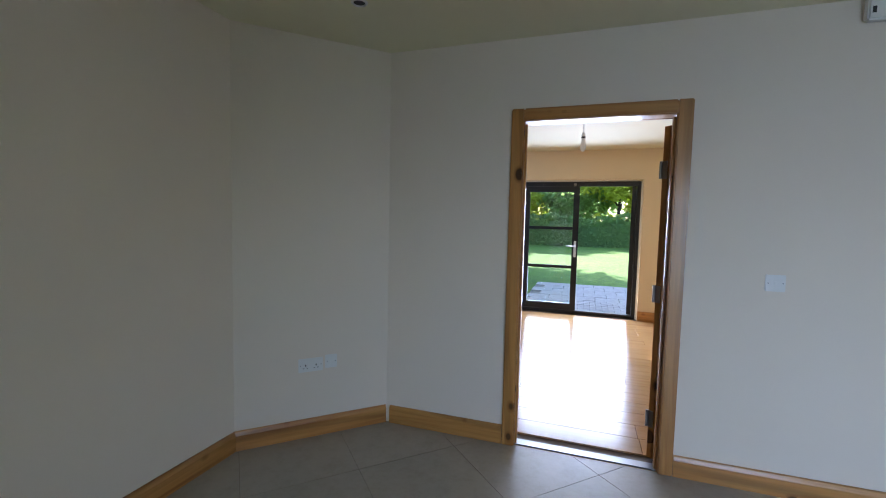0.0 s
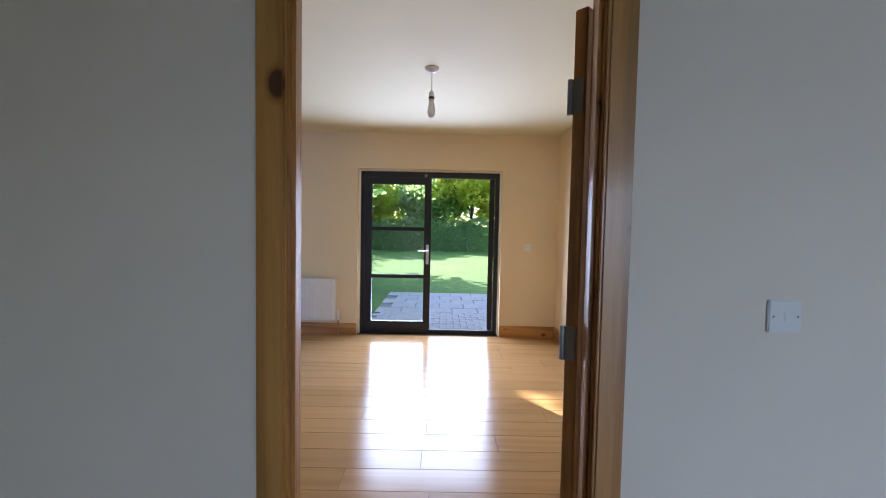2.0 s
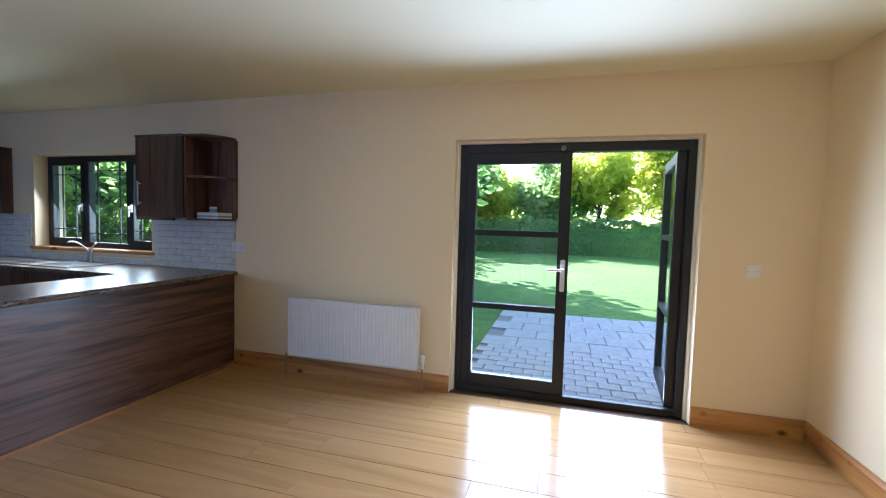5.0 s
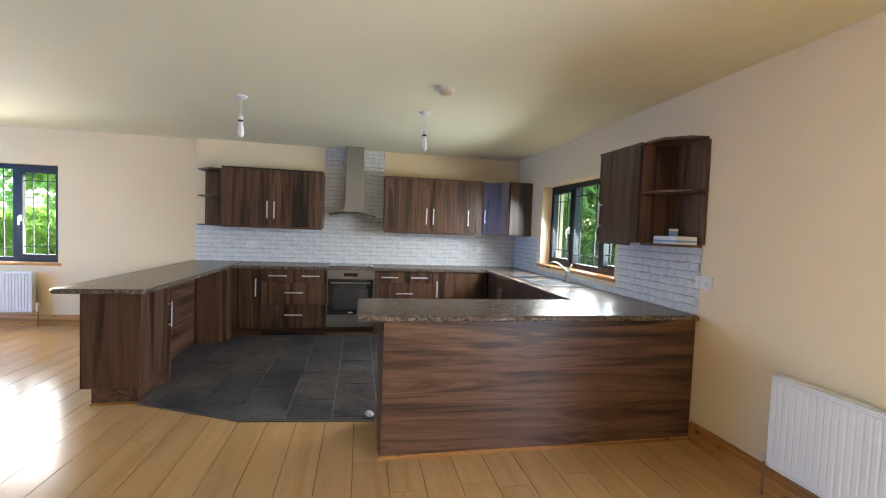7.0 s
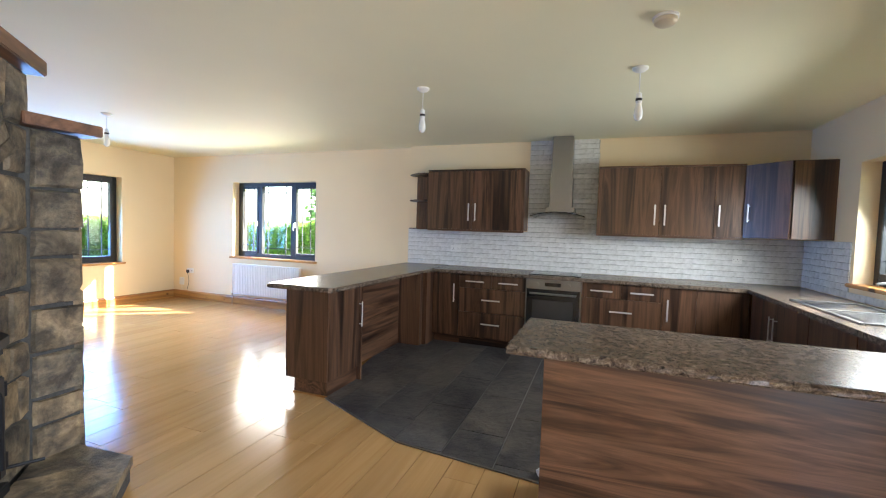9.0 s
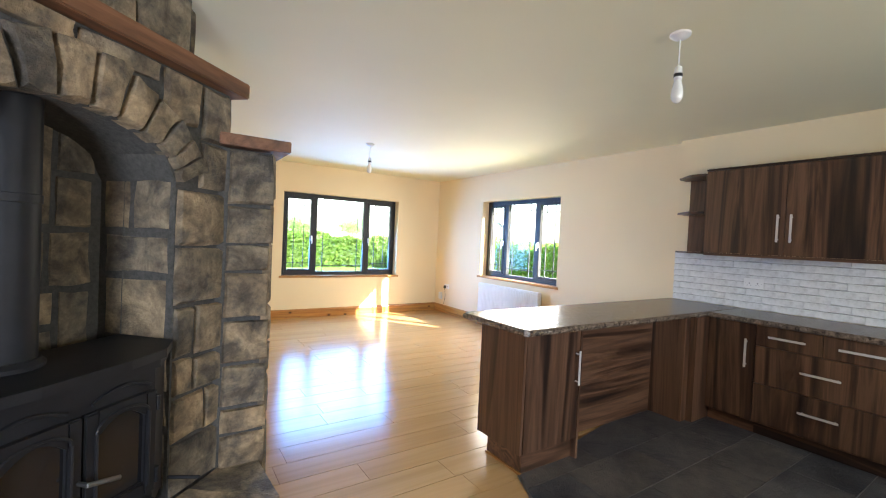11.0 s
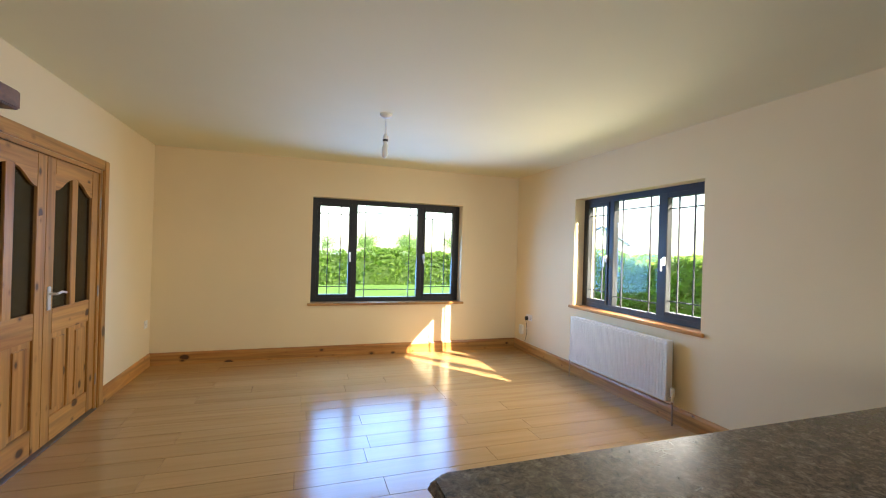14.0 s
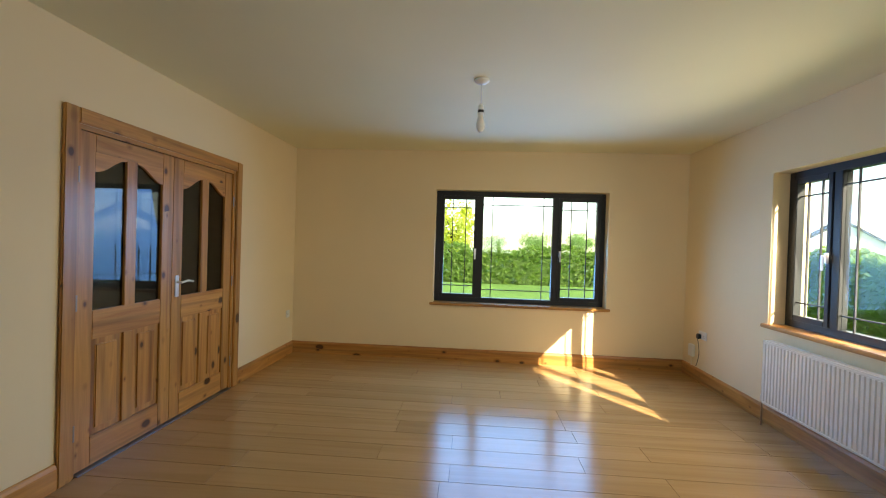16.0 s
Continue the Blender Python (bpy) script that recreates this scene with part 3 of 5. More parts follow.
# double doors between living room and hall
dd = thing("door_double", (E, DD[1], 0), -90, "pair of knotty pine doors, half glazed with arched heads, closed", "door", kind="structure")
dw = DD[1] - DD[0]
architrave(dd, 0.0, dw, 1.98, 0.0)
lining(dd, 0.0, dw, 1.98, 0.25)
for a, c, hx in ((0.03, dw / 2 - 0.001, None), (dw / 2 + 0.001, dw - 0.03, 1)):
    lf = panel_leaf(dd, a, c, 0.012, 1.948, 0.012, rows=((0.17, 0.74), (0.91, 1.83)), glazed=True)
    mid = (a + c) / 2
    bm = bmesh.new()
    n = 9
    for p, q in ((a + 0.105, mid - 0.0425), (mid + 0.0425, c - 0.105)):
        arc = []
        for i in range(n + 1):
            f = i / n
            g = f if p < mid - 0.1 else 1 - f
            arc.append((p + (q - p) * f, 0.012 + 1.72 + 0.10 * (0.5 - 0.5 * math.cos(math.pi * g))))
        upright(bm, [(p, 1.845)] + arc + [(q, 1.845)], 0.0135, 0.0505)
    part("arched_head", bm, PINE_X, lf, "curved glazing head")
    if hx:
        bm = bmesh.new()
        lever(bm, a + 0.05, 0.012, 1.0, 1, -1)
        part("handle", bm, CHROME, lf, "chrome lever handle", smooth=True)
for x in (0.02, dw - 0.02):
    for z in (0.25, 0.98, 1.7):
        part("hinge", rod(bmesh.new(), (x, 0.004, z - 0.045), (x, 0.004, z + 0.045), 0.008), STEEL, dd, "steel butt hinge")
part("threshold", box(bmesh.new(), 0.03, -0.02, 0.0005, dw - 0.03, 0.05, 0.008, 0.002), STEEL, dd, "metal threshold strip")

# panelled door in the dining room's east wall
rd = thing("door_panelled", (D, RD[1], 0), -90, "closed six-panel knotty pine door", "door", kind="structure")
rw = RD[1] - RD[0]
architrave(rd, 0.0, rw, 1.99, 0.0)
lining(rd, 0.0, rw, 1.99, 0.15)
lf = panel_leaf(rd, 0.03, rw - 0.03, 0.012, 1.958, 0.07)
bm = bmesh.new()
lever(bm, 0.085, 0.07, 1.0, 1, -1)
part("handle", bm, CHROME, lf, "chrome lever handle", smooth=True)
part("threshold", box(bmesh.new(), 0.03, 0.0, 0.0005, rw - 0.03, 0.06, 0.008, 0.002), STEEL, rd, "metal threshold strip")

# open door from the hall
hd = thing("door_hall", (DOOR[0], HS, 0), 0, "knotty pine door frame with its leaf swung into the room", "door", kind="structure")
hw = DOOR[1] - DOOR[0]
architrave(hd, 0.018, hw - 0.018, 2.0, 0.0, 0.075)
architrave(hd, 0.018, hw - 0.018, 2.0, HN - HS, 0.075, sign=1)
lining(hd, 0.0, hw, 2.02, HN - HS, 0.02)
bm = box(bmesh.new(), 0.0205, 0.02, 0, 0.033, 0.05, 1.99)
box(bm, hw - 0.033, 0.02, 0, hw - 0.0205, 0.05, 1.99)
part("door_stop", bm, PINE_Z, hd)
part("threshold", box(bmesh.new(), 0.021, 0.01, 0.0005, hw - 0.021, 0.08, 0.009, 0.002), STEEL, hd, "metal threshold strip")
part("strike_plate", box(bmesh.new(), 0.0202, 0.058, 0.92, 0.022, 0.085, 1.06), STEEL, hd)
ol = thing("open_door_leaf", (DOOR[1] - 0.028, HN + 0.025, 0), 44, "knotty pine panelled door leaf standing open", "door", kind="structure")
lf = panel_leaf(ol, 0.0, 0.73, 0.012, 1.968, 0.0)
bm = bmesh.new()
lever(bm, 0.67, 0.0, 1.0, -1, -1)
lever(bm, 0.67, 0.04, 1.0, -1, 1)
part("handle", bm, CHROME, lf, "chrome lever handle", smooth=True)
for z in (0.25, 1.0, 1.72):
    bm = rod(bmesh.new(), (-0.006, 0.045, z - 0.05), (-0.006, 0.045, z + 0.05), 0.008)
    box(bm, -0.004, 0.006, z - 0.05, 0.001, 0.044, z + 0.05)
    part("hinge", bm, STEEL, ol, "steel butt hinge")

# glazed screen that lights the hall
gs = thing("window_hall", (HE - 0.1, HB, 0), 180, "tall white-framed glazed screen in the hall", "window", kind="structure")
bm = bmesh.new()
for x in (0.0, 0.815, 1.63):
    box(bm, x, 0.05, 0, x + 0.07, 0.12, 2.15, 0.004)
for z in (0.0, 2.08):
    for x in (0.07, 0.885):
        box(bm, x, 0.05, z, x + 0.745, 0.12, z + 0.07, 0.004)
part("window_frame", bm, WHITE_METAL, gs)
for a, c in ((0.07, 0.815), (0.885, 1.63)):
    p = part("pane", box(bmesh.new(), a, 0.08, 0.07, c, 0.086, 2.08), GLASS, gs)
    p.visible_shadow = False


# skirting boards, each a run along one wall
def skirting(at, rz, a, c, h=0.14):
    bm = bmesh.new()
    prof = [(0, 0), (0.018, 0), (0.018, h - 0.025), (0.010, h - 0.005), (0.004, h), (0, h)]
    p, q = [bm.verts.new((a, -y, z)) for y, z in prof], [bm.verts.new((c, -y, z)) for y, z in prof]
    for i in range(len(prof)):
        j = (i + 1) % len(prof)
        bm.faces.new((p[i], p[j], q[j], q[i]))
    bm.faces.new(p)
    bm.faces.new(q[::-1])
    ob = solid("baseboard", bm, PINE_X, "knotty pine skirting board along the wall", "baseboard", "structure")
    ob.matrix_basis = pose(*at, 0, 0, rz)


skirting((0, N - 0.0005, 0), 0, -2.985, PAT[0] - 0.002)
skirting((0, N - 0.0005, 0), 0, PAT[1] + 0.002, D - 0.001)
skirting((D - 0.0005, 0, 0), -90, -(N - 0.019), -RD[1] - 0.087)
skirting((D - 0.0005, 0, 0), -90, -RD[0] + 0.087, -HN - 0.02)
skirting((0, S + 0.0005, 0), 180, -E + 0.001, -W - 0.001)
skirting((W + 0.0005, 0, 0), 90, S + 0.019, 2.165)
skirting((E - 0.0005, 0, 0), -90, -1.43, -DD[1] - 0.087)
skirting((E - 0.0005, 0, 0), -90, -DD[0] + 0.087, -S - 0.019)
skirting((0, HN + 0.0005, 0), 180, -D + 0.001, -DOOR[1] - 0.06)
skirting((0, HN + 0.0005, 0), 180, -DOOR[0] + 0.06, 0.66)
skirting((0, HS - 0.0005, 0), 0, -1.10, DOOR[0] - 0.06, 0.122)
skirting((0, HS - 0.0005, 0), 0, DOOR[1] + 0.06, HE - 0.001, 0.122)
skirting((-1.80, 1.86, 0), 45, 0.0, 0.94, 0.122)
skirting((HW + 0.0005, 0, 0), 90, DD[1] + 0.01, 1.86, 0.122)

# ---------------------------------------------------------------- kitchen
def bar_handle(unit, at, way, length=0.16, out=(1, 0, 0)):
    """A flat steel bar on two posts; way: 'z' or a level axis."""
    o, c = Vector(out), Vector(at)
    d = Vector((0, 0, 1)) if way == "z" else Vector((0, 1, 0)) if way == "y" else Vector((1, 0, 0))
    h = length / 2
    bm = bmesh.new()
    side = d.cross(o)
    a = c + o * 0.026 - d * h - side * 0.008
    b = c + o * 0.033 + d * h + side * 0.008
    box(bm, *(min(p, q) for p, q in zip(a, b)), *(max(p, q) for p, q in zip(a, b)), 0.002)
    for s in (-0.8, 0.8):
        rod(bm, c + d * h * s, c + d * h * s + o * 0.028, 0.005, 8)
    return part("handle", bm, CHROME, unit, "flat steel bar handle", local=False)


def front(unit, x, y, z0, z1, w, facing, mat=WALNUT_Z, handle=None, name="door"):
    """A door or drawer front. facing 'e': its face at x, from y to y + w; 's': its face at y, from x to x + w."""
    g = 0.002
    if facing == "e":
        bm = box(bmesh.new(), x - 0.018, y + g, z0 + g, x, y + w - g, z1 - g, 0.0015)
    elif facing == "n":
        bm = box(bmesh.new(), x + g, y - 0.018, z0 + g, x + w - g, y, z1 - g, 0.0015)
    else:
        bm = box(bmesh.new(), x + g, y, z0 + g, x + w - g, y + 0.018, z1 - g, 0.0015)
    d = part(name, bm, mat, unit, local=False)
    if handle:
        at, way, length = handle
        bar_handle(d, at, way, length, {"e": (1, 0, 0), "s": (0, -1, 0), "n": (0, 1, 0)}[facing])
    return d


TOP, TH = 0.89, 0.038
XF = -5.98                      # fronts of the west run
YF = 6.04                       # fronts of the north run
BASE = TOP - TH


def carcass(name, x0, y0, x1, y1, label, z0=0.1, z1=BASE - 0.001, cat="kitchen unit"):
    u = thing(name, ((x0 + x1) / 2, (y0 + y1) / 2, 0), 0, label, cat, "fitted kitchen units")
    part("body", box(bmesh.new(), x0 + 0.001, y0 + 0.001, z0, x1 - 0.001, y1 - 0.001, z1), WALNUT_Z, u, local=False)
    return u


def plinth(u, x0, y0, x1, y1):
    part("plinth", box(bmesh.new(), x0, y0, 0.007, x1, y1, 0.0995), WALNUT_Y, u, local=False)


XB = K + 0.012
u = carcass("base_cabinet", XB, 2.80, XF - 0.019, 3.13, "walnut laminate base cabinet with one door")
front(u, XF, 2.80, 0.11, BASE - 0.004, 0.33, "e", handle=((XF, 3.075, 0.62), "z", 0.22))
plinth(u, XB, 2.80, XF - 0.06, 3.13)
for a, w, lab in ((3.13, 0.785, "walnut laminate drawer unit beside the oven"), (4.515, 0.775, "walnut laminate drawer unit by the corner")):
    u = carcass("drawer_unit", XB, a, XF - 0.019, a + w, lab)
    for k in range(2):
        front(u, XF, a + k * w / 2, 0.69, BASE - 0.004, w / 2, "e", handle=((XF, a + (k + 0.5) * w / 2, 0.77), "y", 0.22), name="drawer")
    front(u, XF, a, 0.405, 0.69, w, "e", handle=((XF, a + w / 2, 0.56), "y", 0.22), name="drawer")
    front(u, XF, a, 0.11, 0.405, w, "e", handle=((XF, a + w / 2, 0.28), "y", 0.22), name="drawer")
    plinth(u, XB, a, XF - 0.06, a + w)
u = carcass("base_cabinet", XB, 5.291, XF - 0.019, 6.03, "walnut laminate corner base cabinet")
front(u, XF, 5.291, 0.11, BASE - 0.004, 0.30, "e", handle=((XF, 5.335, 0.62), "z", 0.22))
front(u, XF, 5.591, 0.11, BASE - 0.004, 0.439, "e")
plinth(u, XB, 5.291, XF - 0.06, 6.03)
for i, x in enumerate((-5.955, -5.38, -4.80, -4.22)):
    u = carcass("base_cabinet", x, YF + 0.019, x + 0.575, N - 0.012, "walnut laminate base cabinet under the window")
    front(u, x, YF, 0.11, BASE - 0.004, 0.575, "s", handle=((x + (0.53 if i % 2 == 0 else 0.045), YF, 0.62), "z", 0.22))
    plinth(u, x, YF + 0.06, x + 0.575, YF + 0.2)

# oven
ov = thing("oven", (-6.25, 4.213, 0), 0, "stainless steel built-in oven with a dark glass door", "oven")
part("body", box(bmesh.new(), XB, 3.916, 0.12, XF - 0.004, 4.511, BASE - 0.003), STEEL, ov, local=False)
part("control_panel", box(bmesh.new(), XF - 0.004, 3.919, 0.745, XF + 0.016, 4.508, 0.842, 0.002), STEEL, ov, local=False)
part("display", box(bmesh.new(), XF + 0.016, 4.126, 0.775, XF + 0.018, 4.296, 0.815), OVEN_GLASS, ov, "black clock display", local=False)
for y in (4.046, 4.381):
    part("knob", rod(bmesh.new(), (XF + 0.016, y, 0.795), (XF + 0.042, y, 0.795), 0.018, 20), STEEL, ov, local=False, smooth=True)
od = part("oven_door", box(bmesh.new(), XF - 0.004, 3.919, 0.285, XF + 0.018, 4.508, 0.738, 0.003), OVEN_GLASS, ov, "black glass oven door", local=False)
part("inner_window", box(bmesh.new(), XF + 0.018, 3.996, 0.35, XF + 0.0186, 4.431, 0.62), plain("tinted_oven_window", (0.03, 0.03, 0.032), 0.12), od, local=False)
part("lower_trim", box(bmesh.new(), XF - 0.004, 3.919, 0.235, XF + 0.016, 4.508, 0.282, 0.002), STEEL, ov, local=False)
for y in (3.9185, 4.4965):
    part("side_trim", box(bmesh.new(), XF + 0.0185, y, 0.287, XF + 0.0195, y + 0.012, 0.736), STEEL, od, local=False)
bm = rod(bmesh.new(), (XF + 0.055, 3.966, 0.695), (XF + 0.055, 4.461, 0.695), 0.011, 12)
for y in (3.996, 4.431):
    rod(bm, (XF + 0.018, y, 0.695), (XF + 0.055, y, 0.695), 0.008, 8)
part("handle", bm, STEEL, od, local=False, smooth=True)
part("badge", box(bmesh.new(), XF + 0.018, 4.186, 0.305, XF + 0.0187, 4.246, 0.315), CHROME, od, local=False)
part("plinth", box(bmesh.new(), XB, 3.916, 0.007, XF - 0.06, 4.511, 0.118), WALNUT_Y, ov, local=False)

# the peninsula beside the patio door
pn = thing("peninsula", (-3.28, 5.55, 0), 0, "walnut laminate peninsula base with a plain grained back", "kitchen unit", "fitted kitchen units")
part("body", box(bmesh.new(), -3.52, 4.49, 0.02, -3.021, 6.635, BASE - 0.001), WALNUT_Y, pn, local=False)
part("back_panel", box(bmesh.new(), -3.02, 4.47, 0.012, -3.0, 6.637, BASE - 0.001, 0.001), WALNUT_Y, pn, "walnut panel with level grain", local=False)
part("end_panel", box(bmesh.new(), -3.54, 4.468, 0.012, -3.0205, 4.4885, BASE - 0.001, 0.001), WALNUT_Z, pn, local=False)
bm = box(bmesh.new(), -2.9995, 4.455, 0.0, -2.987, 6.637, 0.02)
box(bm, -3.54, 4.455, 0.0, -2.9998, 4.4675, 0.02)
part("edge_strip", bm, PINE_Y, pn, "thin pale floor bead", local=False)

# the breakfast bar that ends towards the living room
bb = thing("breakfast_bar", (-4.9, 2.48, 0), 0, "walnut laminate breakfast bar base with an open knee space", "kitchen unit", "fitted kitchen units")
part("body", box(bmesh.new(), -4.455, 2.34, 0.14, -3.985, 2.70, BASE - 0.001), WALNUT_Z, bb, local=False)
part("end_panel", box(bmesh.new(), -3.984, 2.325, 0.14, -3.965, 2.722, BASE - 0.001, 0.001), WALNUT_Z, bb, local=False)
front(bb, -4.46, 2.722, 0.14, BASE - 0.004, 0.472, "n", handle=((-4.425, 2.722, 0.605), "z", 0.22))
part("plinth", box(bmesh.new(), -4.455, 2.37, 0.0065, -4.02, 2.685, 0.1395), WALNUT_X, bb, local=False)
part("side_panel", box(bmesh.new(), -4.478, 2.325, 0.0065, -4.4605, 2.725, BASE - 0.001), WALNUT_Z, bb, local=False)
part("back_panel", box(bmesh.new(), -5.70, 2.325, 0.0065, -4.479, 2.48, BASE - 0.001), WALNUT_X, bb, "walnut panel with level grain", local=False)
part("side_panel", box(bmesh.new(), -5.78, 2.325, 0.0065, -5.7005, 2.75, BASE - 0.001, 0.001), WALNUT_Z, bb, local=False)
part("body", box(bmesh.new(), XB, 2.235, 0.0065, -5.7805, 2.799, BASE - 0.001), WALNUT_Z, bb, local=False)
part("edge_strip", box(bmesh.new(), -4.019, 2.365, 0.0, -4.008, 2.69, 0.012), PINE_Y, bb, "thin pale floor bead", local=False)


# worktops: one slab for each run, with a rough-cut front edge
def worktop(name, pts, label, rough_edges=()):
    bm = prism(bmesh.new(), pts, BASE, TOP)
    ed = [e for e in bm.edges if abs(e.verts[0].co.z - e.verts[1].co.z) < 1e-6]
    bmesh.ops.bevel(bm, geom=ed, offset=0.005, segments=2, affect="EDGES")
    wt = thing(name, (pts[0][0], pts[0][1], BASE), 0, label, "worktop")
    part("slab", bm, WORKTOP, wt, local=False)
    rng = random.Random(len(pts) * 7 + int(abs(pts[0][0]) * 100))
    for (ax, ay), (bx, by) in rough_edges:
        a, c = Vector((ax, ay, 0)), Vector((bx, by, 0))
        d = (c - a).normalized()
        o = Vector((d.y, -d.x, 0))
        n = int((c - a).length / 0.03)
        bm = bmesh.new()
        rows = []
        for i in range(n + 1):
            p = a + (c - a) * i / n
            rows.append([bm.verts.new(p + o * (0.0 if k in (0, 4) else rng.uniform(0.003, 0.014)) + Vector((0, 0, BASE + 0.002 + (TH - 0.006) * k / 4))) for k in range(5)])
        for p, q in zip(rows, rows[1:]):
            for k in range(4):
                bm.faces.new((p[k], q[k], q[k + 1], p[k + 1]))
        part("chipped_edge", bm, WORKTOP, wt, "rough hewn stone-look edge", local=False)
    return wt


worktop("worktop", [(-3.60, 4.32), (-2.965, 4.32), (-2.965, 6.628), (-3.60, 6.628)], "brown mottled stone-look worktop on the peninsula", [((-3.60, 4.32), (-2.965, 4.32)), ((-2.965, 4.32), (-2.965, 6.628))])
worktop("worktop", [(-5.949, 6.0), (-3.602, 6.0), (-3.602, 6.628), (-5.949, 6.628)], "brown mottled worktop under the kitchen window")
worktop("worktop", [(XB, 2.802), (-5.951, 2.802), (-5.951, 6.628), (XB, 6.628)], "brown mottled worktop along the cooker wall")
worktop("worktop", [(XB, 2.15), (-3.965, 2.15), (-3.925, 2.175), (-3.925, 2.75), (-3.95, 2.775), (XB, 2.80)], "brown mottled breakfast bar worktop", [((XB, 2.15), (-3.965, 2.15)), ((-3.925, 2.175), (-3.925, 2.75)), ((-3.965, 2.15), (-3.925, 2.175)), ((-3.95, 2.775), (XB, 2.80))])

hob = thing("hob", (-6.27, 4.216, TOP), 0, "black glass hob set in the worktop above the oven", "hob")
part("plate", box(bmesh.new(), -6.50, 3.936, TOP + 0.0005, -6.03, 4.496, TOP + 0.007, 0.002), OVEN_GLASS, hob, local=False)
for x in (-6.38, -6.15):
    for y in (4.066, 4.326):
        part("ring", lathe(bmesh.new(), [(0.075, TOP + 0.0072), (0.075, TOP + 0.0078), (0.068, TOP + 0.0078), (0.068, TOP + 0.0073)], x, y, 24), STEEL, hob, local=False)
part("control", lathe(bmesh.new(), [(0.016, TOP + 0.0072), (0.016, TOP + 0.022), (0.012, TOP + 0.026)], -6.06, 4.446, 14), STEEL, hob, local=False)

# sink and tap
sk = thing("sink", (-4.85, 6.3, TOP), 0, "stainless steel inset sink with a ribbed drainer", "sink")
bm = bmesh.new()
for q in ((-5.33, 6.10, -4.35, 6.125), (-5.33, 6.525, -4.35, 6.55), (-5.33, 6.125, -5.30, 6.525), (-4.38, 6.125, -4.35, 6.525), (-4.86, 6.125, -4.83, 6.525)):
    box(bm, q[0], q[1], TOP + 0.0005, q[2], q[3], TOP + 0.010, 0.003)
part("rim", bm, STEEL, sk, local=False)
bm = box(bmesh.new(), -4.829, 6.126, TOP + 0.0005, -4.381, 6.524, TOP + 0.003)
for i in range(9):
    box(bm, -4.79 + i * 0.045, 6.15, TOP + 0.003, -4.775 + i * 0.045, 6.50, TOP + 0.007, 0.002)
part("drainer", bm, STEEL, sk, local=False)
# flat plate; the shade of a sunken bowl is put into its darker steel
bm = box(bmesh.new(), -5.299, 6.126, TOP + 0.0005, -4.861, 6.524, TOP + 0.002)
part("bowl", bm, plain("shaded_steel_bowl", (0.28, 0.28, 0.28), 0.25, 1.0), sk, local=False)
tap = thing("tap", (-4.70, 6.54, TOP), 0, "chrome swan-neck mixer tap by the sink", "tap")
bm = lathe(bmesh.new(), [(0.03, 0.011), (0.028, 0.02), (0.022, 0.03), (0.022, 0.12), (0.02, 0.13)], 0, 0.0, 16)
part("base", bm, STEEL, tap, smooth=True)
bm = bmesh.new()
prev = Vector((0, 0, 0.10))
for i in range(1, 9):
    f = i / 8
    p = Vector((-0.02 * f, -0.20 * f, 0.10 + 0.12 * math.sin(f * 2.0)))
    rod(bm, prev, p, 0.009, 10)
    prev = p
part("spout", bm, STEEL, tap, smooth=True)
part("lever", rod(bmesh.new(), (0, 0, 0.13), (0.05, 0.02, 0.20), 0.008, 8), CHROME, tap, smooth=True)

# wall cabinets
XU = -6.28
Z0, Z1 = 1.375, 2.10


def wall_cabinet(y0, y1, doors, label):
    u = thing("wall_cabinet", ((XU + K) / 2, (y0 + y1) / 2, Z0), 0, label, "wall cabinet", "fitted kitchen units")
    part("body", box(bmesh.new(), K + 0.002, y0, Z0, XU - 0.019, y1, Z1), WALNUT_Z, u, local=False)
    for a, c, h in doors:
        front(u, XU, a, Z0, Z1, c - a, "e", handle=((XU, h, 1.59), "z", 0.22))
    part("cornice", box(bmesh.new(), K + 0.002, y0, Z1 + 0.0005, XU + 0.012, y1, Z1 + 0.018, 0.003), WALNUT_Y, u, local=False)
    part("pelmet", box(bmesh.new(), XU - 0.03, y0, Z0 - 0.025, XU - 0.01, y1, Z0 - 0.0005), WALNUT_Y, u, local=False)
    return u


wall_cabinet(2.575, 3.81, ((2.575, 3.17, 3.128), (3.17, 3.81, 3.214)), "walnut laminate double wall cabinet beside the hood")
wall_cabinet(4.63, 5.76, ((4.63, 5.255, 5.207), (5.255, 5.76, 5.303)), "walnut laminate double wall cabinet")
wall_cabinet(5.761, 6.02, ((5.761, 6.02, 5.80),), "walnut laminate single wall cabinet")

cc = thing("corner_cabinet", (-6.3, 6.4, Z0), 0, "walnut laminate corner wall cabinet with an angled door", "wall cabinet", "fitted kitchen units")
part("body", prism(bmesh.new(), [(K + 0.002, 6.022), (XU - 0.02, 6.022), (-6.01, 6.30), (-6.01, N - 0.002), (K + 0.002, N - 0.002)], Z0, Z1), WALNUT_Z, cc, local=False)
part("end_panel", box(bmesh.new(), -6.0095, 6.32, Z0, -5.992, N - 0.002, Z1, 0.001), WALNUT_Z, cc, local=False)
a, c = Vector((XU, 6.03)), Vector((-6.0, 6.31))
d = (c - a).normalized()
o = Vector((d.y, -d.x))
q = [a + o * 0.004, c + o * 0.004, c + o * 0.022, a + o * 0.022]
dr = part("door", prism(bmesh.new(), [tuple(p) for p in q], Z0 + 0.002, Z1 - 0.002), WALNUT_Z, cc, local=False)
hp = a + d * 0.05 + o * 0.022
bm = rod(bmesh.new(), (*(hp + o * 0.028), 1.53), (*(hp + o * 0.028), 1.71), 0.007, 8)
for z in (1.55, 1.69):
    rod(bm, (*hp, z), (*(hp + o * 0.028), z), 0.005, 8)
